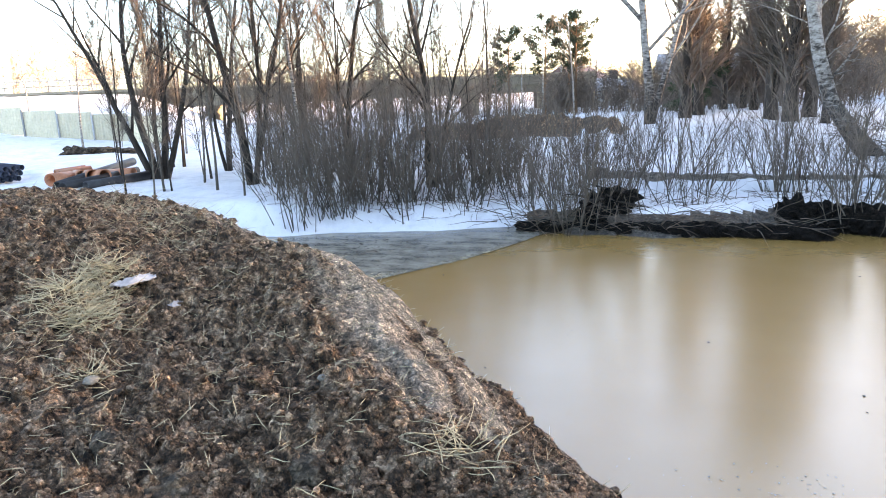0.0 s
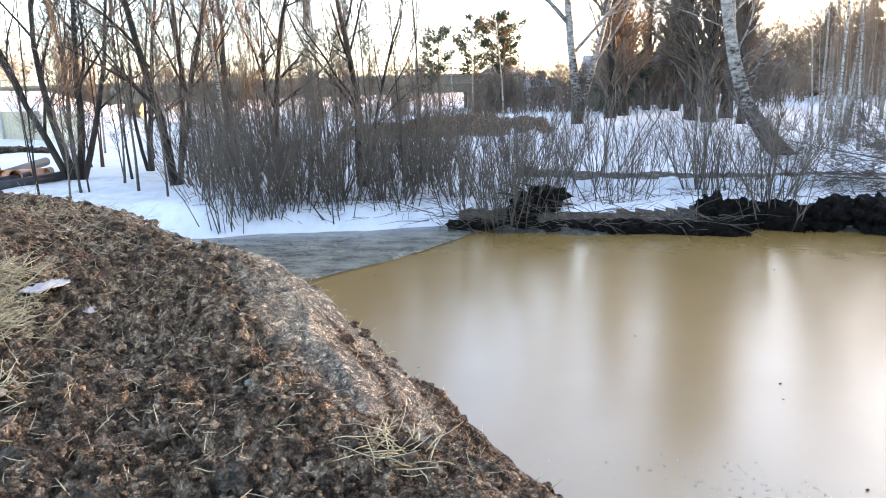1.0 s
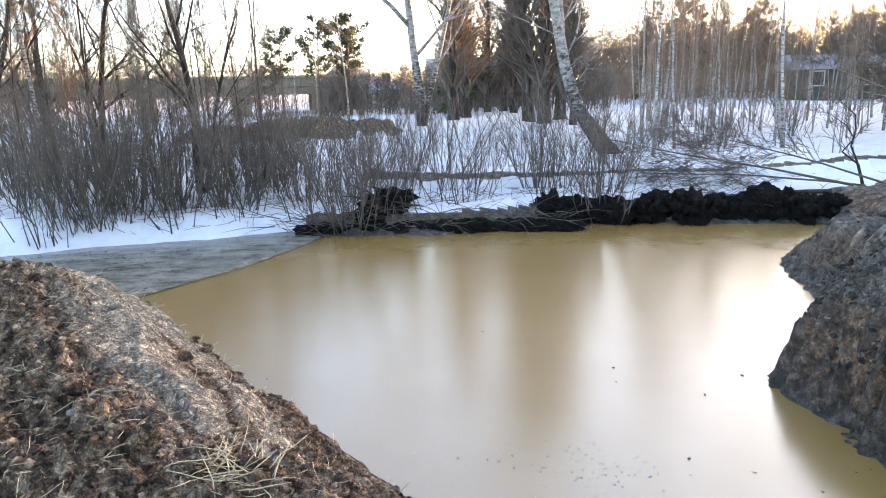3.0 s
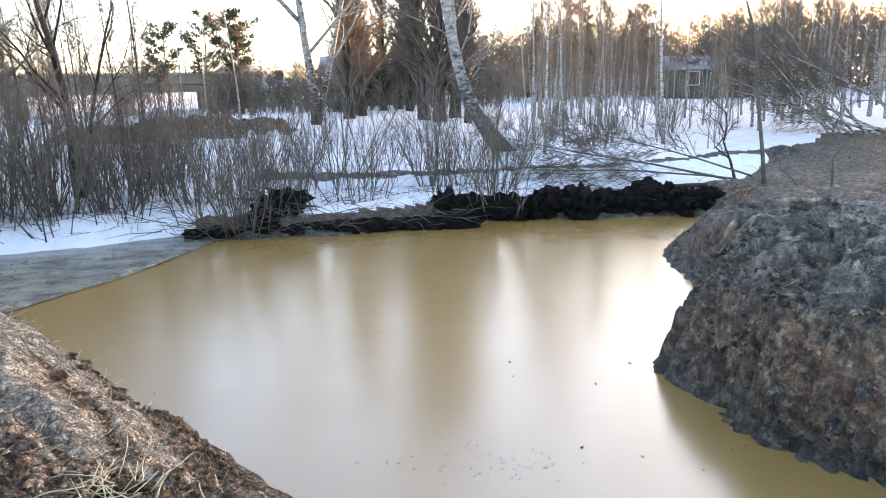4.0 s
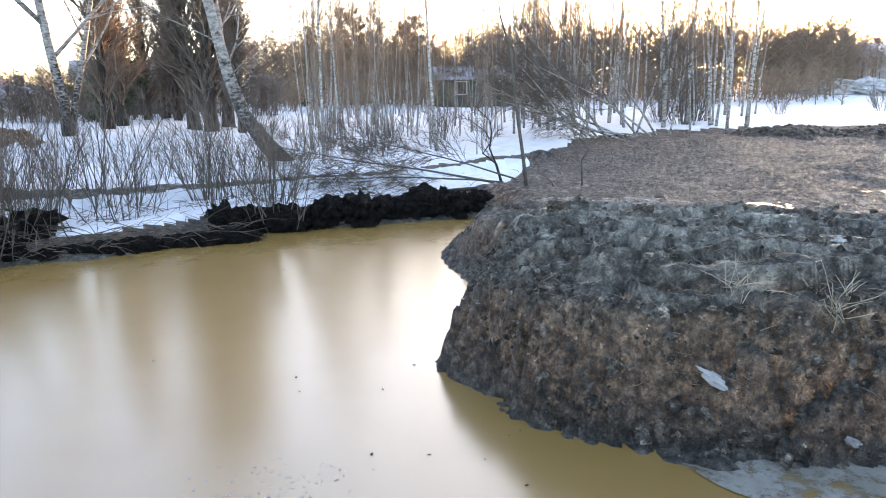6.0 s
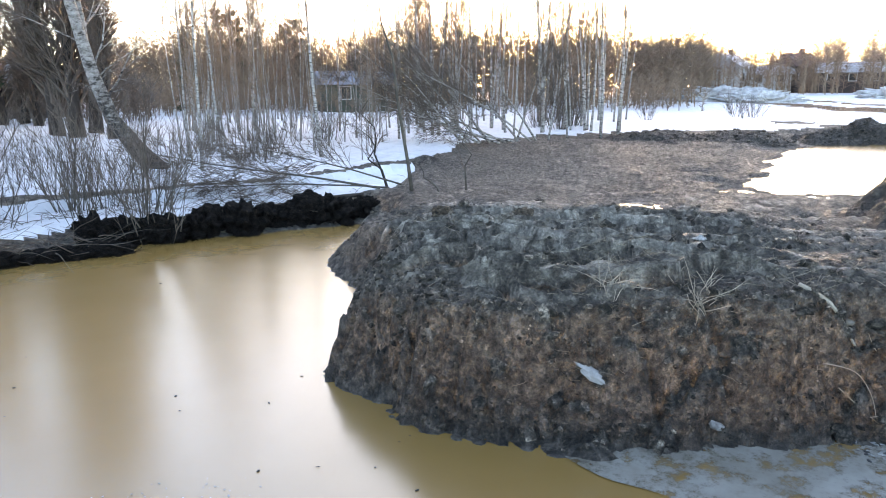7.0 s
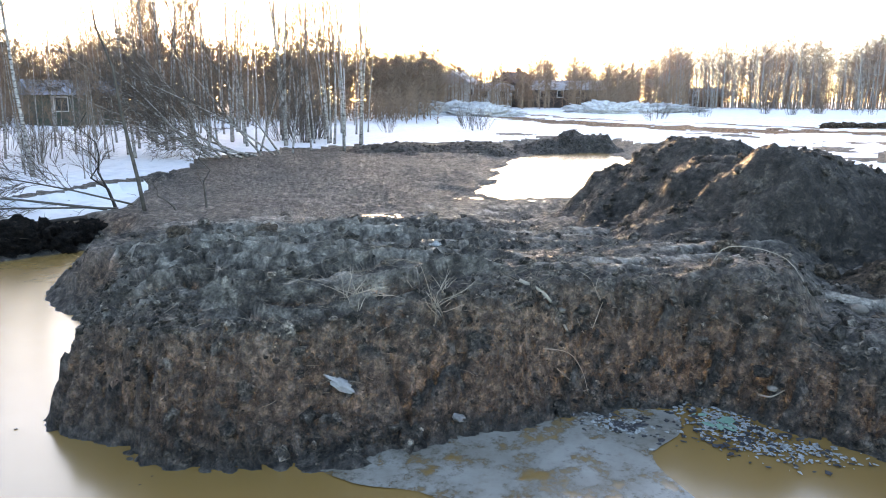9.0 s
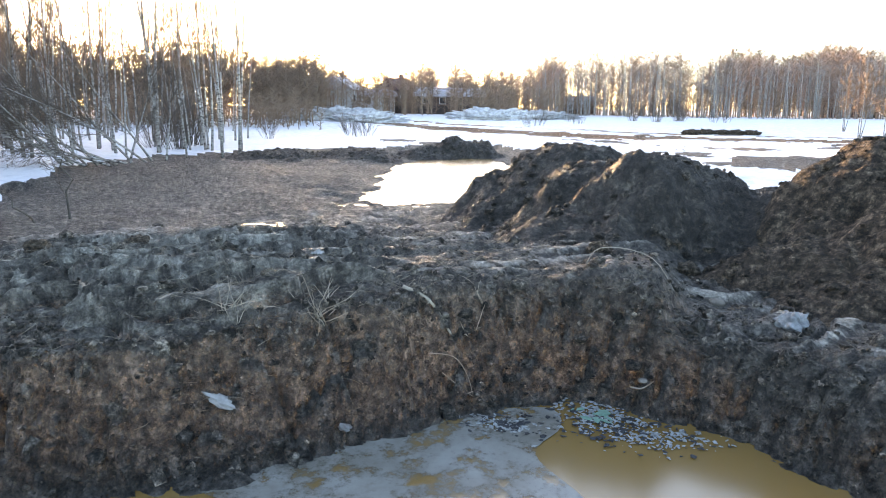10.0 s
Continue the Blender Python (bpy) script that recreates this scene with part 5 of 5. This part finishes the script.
for x, y, s, lab in ((-2.56, 2.44, 0.10, "flat grey clay lump half sunk in brown soil"), (-4.3, 2.6, 0.16, "buff clay lump on brown soil"), (-3.7, 2.2, 0.18, "buff clay lump on brown soil"), (-2.0, 2.2, 0.14, "buff clay lump on brown soil"), (-1.5, 2.5, 0.11, "buff clay lump on brown soil"), (-3.0, 2.1, 0.13, "buff clay lump on brown soil"),
                     (11.2, 3.7, 0.36, "large grey clay block against the heap"), (10.5, 2.4, 0.26, "large grey clay block against the heap"), (10.6, 1.3, 0.30, "large grey clay block against the heap"), (11.0, 0.6, 0.24, "grey clay block against the heap"),
                     (10.0, 0.9, 0.2, "grey clay block against the heap"), (6.9, 7.6, 0.20, "grey clay block on churned soil"), (5.9, 8.2, 0.16, "grey clay block on churned soil"), (9.6, 0.0, 0.2, "grey clay block against the heap"), (9.2, 1.9, 0.16, "grey clay block on churned soil")):
    thing("clay_lump", lump(rng, s, s * 0.8, s * 0.6, 4, 0.4, 1.9), CLAY, lab, "soil", "clay lumps", pose(x, y, surface(x, y) + 0.1 * s, 0, 0, rng.uniform(0, 360)))
for x, y, s, turn in ((4.35, 3.80, 0.14, 30), (5.05, 3.09, 0.10, 100)):
    thing("stone", lump(rng, s * 0.5, s, s * 0.3, 3, 0.7, 2.6), CHALK, "white flat stone stuck in the bank face", "stone", "white stones", pose(x, y, surface(x, y) + 0.05, 30, 0, turn))


def strands(name, label, seed, spots, material, length, rad, flat=0.35):
    """Dry straw and roots lying on the soil; spots: x, y, spread, count."""
    rg = np.random.RandomState(seed)
    r2 = random.Random(seed)
    t = Tubes()
    for cx, cy, spread, count in spots:
        xs, ys = cx + rg.randn(count) * spread, cy + rg.randn(count) * spread
        zs, _, _ = heights(xs, ys, True)
        sd = outside(POND, xs, ys)
        for x, y, z, s in zip(xs, ys, zs, sd):
            if s < 0.2:
                continue
            a = r2.uniform(0, 2 * math.pi)
            ln = length * r2.uniform(0.4, 1.3)
            line = path(r2, Vector((x, y, z + 0.005)), Vector((math.cos(a), math.sin(a), r2.uniform(0, flat))), ln, 3, 0.22, -0.03)
            t.add(line, [rad, rad, rad * 0.8, rad * 0.4], 3)
    return tagged(new(name, t.mesh(name, material)), label, "straw", kind="stuff")


strands("straw", "tuft of dry yellow straw on the spoil bank", 61, [(-4.05, 3.85, 0.13, 420), (-4.2, 4.2, 0.12, 260), (-3.85, 3.6, 0.11, 220), (-3.3, 3.1, 0.10, 50), (-0.85, 2.75, 0.10, 60), (-4.6, 5.6, 0.3, 90), (-6.5, 7.2, 0.5, 160), (-5.6, 6.3, 0.4, 120)], STRAW, 0.22, 0.003, 0.7)
strands("straw", "loose dry straw scattered over brown soil", 62, [(-2.6, 3.8, 1.2, 420), (-1.6, 2.8, 0.7, 220), (-4.5, 5.2, 1.3, 420), (-6.2, 7.2, 1.4, 420), (-3.2, 2.6, 0.6, 160), (-2.2, 5.2, 0.9, 260), (-8.5, 8.5, 1.5, 260)], STRAW, 0.12, 0.0024, 0.5)
strands("straw", "pale grass roots scattered over the grey bank", 63, [(4.6, 4.4, 0.5, 90), (5.6, 3.8, 0.5, 90), (6.5, 3.0, 0.6, 90), (7.2, 1.6, 0.6, 80), (6.0, 5.6, 1.1, 760), (8.0, 3.8, 1.3, 620), (5.6, 7.6, 1.2, 860), (5.2, 4.6, 0.6, 260), (9.0, 6.5, 1.6, 500), (7.6, 0.0, 0.7, 80), (8.5, 9.5, 1.6, 120)], ROOT, 0.15, 0.003, 0.6)


def root(points, rad, label):
    t = Tubes()
    pts = [Vector((x, y, z)) for x, y, z in points]
    line = []
    for i in range(len(pts) - 1):
        a, b, c, d = pts[max(i - 1, 0)], pts[i], pts[i + 1], pts[min(i + 2, len(pts) - 1)]
        for k in range(5):
            f = k / 5
            line.append(0.5 * (2 * b + (c - a) * f + (2 * a - 5 * b + 4 * c - d) * f * f + (3 * b - a - 3 * c + d) * f ** 3))
    line.append(pts[-1])
    t.add(line, [rad * (1 - 0.6 * k / len(line)) for k in range(len(line))], 5)
    return tagged(new("root", t.mesh("root", ROOT)), label, "root", "roots in the bank")


root([(5.90, 2.72, 0.62), (6.12, 2.56, 0.54), (6.18, 2.44, 0.36), (6.15, 2.36, 0.16)], 0.0055, "pale curved root hanging from the bank face")
root([(6.00, 2.62, 0.41), (6.08, 2.46, 0.26), (6.15, 2.36, 0.16)], 0.005, "pale thin root hanging from the bank face")
root([(6.36, 2.33, 0.21), (6.22, 2.36, 0.20), (6.06, 2.44, 0.19)], 0.005, "pale thin root lying across the bank face")
root([(7.78, 1.76, 1.12), (7.90, 1.60, 1.38), (8.00, 1.06, 1.30), (8.05, 0.74, 0.82)], 0.007, "long pale root arching out of the soil")
root([(4.58, 3.78, 0.80), (4.50, 3.72, 0.68), (4.44, 3.76, 0.58)], 0.007, "pale thin root hanging from the bank face")
root([(6.80, 1.00, 0.27), (6.84, 0.90, 0.26), (6.90, 0.80, 0.33)], 0.010, "short pale stick in the bank face")
root([(5.95, 3.02, surface(5.95, 3.02) + 0.03), (6.07, 2.80, surface(6.07, 2.80) + 0.04), (6.2, 2.62, surface(6.2, 2.62) + 0.02)], 0.024, "pale weathered stick lying on the crest of the bank")
strands("straw", "tuft of dry grass standing on the crest of the bank", 65, [(5.24, 3.45, 0.05, 34), (4.7, 3.95, 0.06, 16), (6.5, 2.5, 0.06, 14)], ROOT, 0.30, 0.004, 2.5)


# ---- clods ----
def pieces(name, material, x, y, z, sizes, seed, lift=0.35):
    """Irregular clods at the given places, as one mesh."""
    rg = np.random.RandomState(seed)
    bm = bmesh.new()
    bmesh.ops.create_icosphere(bm, subdivisions=1, radius=1)
    base = np.array([v.co for v in bm.verts])
    tri = np.array([[v.index for v in f.verts] for f in bm.faces])
    bm.free()
    co, fa = [], []
    for px, py, pz, s in zip(x, y, z, sizes):
        v = base * (1 + 0.26 * rg.randn(len(base), 1)) * np.array([s, s * rg.uniform(0.6, 1), s * rg.uniform(0.45, 0.85)])
        a = rg.uniform(0, 6.28)
        v = np.stack([v[:, 0] * math.cos(a) - v[:, 1] * math.sin(a), v[:, 0] * math.sin(a) + v[:, 1] * math.cos(a), v[:, 2]], -1)
        fa.append(tri + len(base) * len(co))
        co.append(v + (px, py, pz + lift * s))
    me = bpy.data.meshes.new(name)
    me.from_pydata(np.concatenate(co).tolist(), [], np.concatenate(fa).tolist())
    me.materials.append(material)
    return me


def clods(name, label, seed, material, area, count, size, lift=0.35):
    """Loose clods lying on the soil; area: azimuth and reach."""
    rg = np.random.RandomState(seed)
    az = np.radians(rg.uniform(area[0], area[1], count))
    rr = area[2] * (area[3] / area[2]) ** rg.rand(count)
    x, y = rr * np.sin(az), rr * np.cos(az)
    z, kind, sand_lit_crest = heights(x, y, True)
    keep = (outside(POND, x, y) > 0.12) & (kind > 0) & (sand_lit_crest < 0.25)
    sizes = size * rr ** 0.55 * (0.35 + 1.5 * rg.rand(count) ** 3)
    me = pieces(name, material, x[keep], y[keep], z[keep], sizes[keep], seed, lift)
    return tagged(new(name, me), label, "soil", kind="stuff")


clods("soil_crumbs", "loose crumbs and clods of dry brown soil", 71, CRUMB_BROWN, (-54, 8, 2.0, 10), 15500, 0.0085)
clods("soil_crumbs", "loose crumbs and clods of grey soil", 72, CRUMB_GREY, (20, 104, 6.2, 12), 3600, 0.0075)
clods("soil_crumbs", "fist-sized clods of grey soil on the bank", 73, CRUMB_GREY, (22, 104, 4.6, 14), 1100, 0.019, 0.1)
def face_crumbs(seed, count, size):
    """Crumbs stuck on the steep face over the water."""
    rg = np.random.RandomState(seed)
    az, rr = np.radians(rg.uniform(24, 104, 12 * count)), rg.uniform(5.0, 8.6, 12 * count)
    x, y = rr * np.sin(az), rr * np.cos(az)
    sd = outside(POND, x, y)
    keep = np.flatnonzero((sd > 0.02) & (sd < 0.62))[:count]
    x, y = x[keep], y[keep]
    z, kind, _ = heights(x, y, True)
    ok = (kind == 2) & (z > 0.03)
    sizes = size * (0.3 + 1.7 * rg.rand(len(x)) ** 3)
    me = pieces("soil_crumbs", CRUMB_GREY, x[ok], y[ok], z[ok], sizes[ok], seed, 0.0)
    return tagged(new("soil_crumbs", me), "crumbs and clods clinging to the dug bank face", "soil", kind="stuff")


face_crumbs(75, 4600, 0.020)
face_crumbs(76, 200, 0.055)
clods("soil_crumbs", "fist-sized clods of brown soil on the spoil bank", 74, SOIL_BROWN, (-58, 12, 1.8, 10), 500, 0.022, 0.1)
for k, (mound, (lx, ly, lz), soil) in enumerate(HEAPED):
    lot = 0.015 + 0.10 * np.random.RandomState(k).rand(len(lx)) ** 5
    mesh_part("loose_soil", pieces("loose_soil", CRUMB_BROWN if soil is SOIL_BROWN else CRUMB_HEAP if soil is SOIL_HEAP else CRUMB_WET, lx, ly, lz, lot, 300 + k, 0.1), mound)["kind"] = "stuff"

strands("dead_twigs", "fallen twigs and stalks lying on the snowy bank", 64, [(-7.0, 14.2, 0.7, 90), (-5.2, 14.6, 0.9, 130), (-3.2, 15.0, 0.9, 130), (-1.0, 15.2, 1.0, 120), (1.0, 15.3, 1.0, 120), (3.2, 15.6, 0.9, 100), (5.6, 15.6, 1.0, 120), (6.0, 18.0, 1.8, 90)], TWIG, 0.5, 0.006, 0.6)

# ---- floating litter ----


def floats(name, label, seed, spots, material, size, category, z=0.012):
    rg = random.Random(seed)
    co, fa = [], []
    for cx, cy, sx, sy, count in spots:
        for _ in range(count):
            x, y, s, a = cx + rg.gauss(0, sx), cy + rg.gauss(0, sy), size * rg.uniform(0.4, 1.6), rg.uniform(0, 6.28)
            n = len(co)
            h, slim, turn = s * rg.uniform(0.05, 0.3), rg.uniform(0.2, 0.8), rg.uniform(0, 6.28)
            for zz, k in ((z, 1.0), (z + h, 0.75)):
                for j in range(5):
                    t = a + 2 * math.pi * j / 5
                    q = k * rg.uniform(0.45, 1.2)
                    u, v = s * q * math.cos(t), s * slim * q * math.sin(t)
                    co.append((x + u * math.cos(turn) - v * math.sin(turn), y + u * math.sin(turn) + v * math.cos(turn), zz + rg.uniform(0, 0.3) * h))
            fa += [(n + j, n + (j + 1) % 5, n + 5 + (j + 1) % 5, n + 5 + j) for j in range(5)] + [tuple(n + 5 + j for j in range(5))]
    me = bpy.data.meshes.new(name)
    me.from_pydata(co, [], fa)
    me.materials.append(material)
    return tagged(new(name, me), label, category, kind="stuff")


floats("litter", "white foam and plastic scraps floating against the bank", 81, [(6.60, 1.25, 0.16, 0.22, 240), (6.35, 0.85, 0.14, 0.25, 220), (6.0, 2.0, 0.10, 0.22, 120), (6.5, 0.40, 0.08, 0.15, 60)], LITTER_WHITE, 0.026, "litter")
floats("litter", "dark wet scraps floating against the bank", 82, [(6.45, 1.05, 0.2, 0.33, 260), (6.05, 2.0, 0.12, 0.25, 110)], PLASTIC_DARK, 0.030, "litter")
floats("litter", "torn green film floating against the bank", 83, [(6.6, 1.25, 0.06, 0.12, 12)], LITTER_GREEN, 0.06, "litter", 0.02)
floats("leaves", "dark leaves and bits of bark floating on the water", 84, [(-1.08, 7.82, 0.05, 0.05, 2), (-0.57, 7.66, 0.04, 0.04, 2), (2.81, 6.36, 0.02, 0.02, 1), (2.85, 9.21, 0.02, 0.02, 1), (3.9, 9.04, 0.03, 0.03, 1), (0.5, 7.5, 2.0, 1.8, 12), (2.9, 4.6, 0.3, 0.4, 6)], BARK_DARK, 0.016, "leaves", 0.004)
floats("leaves", "dark twigs and leaves frozen into the skim ice", 85, [(-5.0, 12.0, 1.0, 0.7, 90), (-5.6, 11.4, 0.8, 0.7, 60)], BARK_DARK, 0.028, "leaves", 0.012)
floats("foam", "pale flecks of foam on the muddy water", 86, [(0.74, 4.8, 0.02, 0.02, 2), (0.95, 4.66, 0.02, 0.02, 2), (1.1, 4.75, 0.35, 0.18, 90), (0.5, 4.9, 0.4, 0.15, 40)], LITTER_WHITE, 0.009, "foam", 0.003)
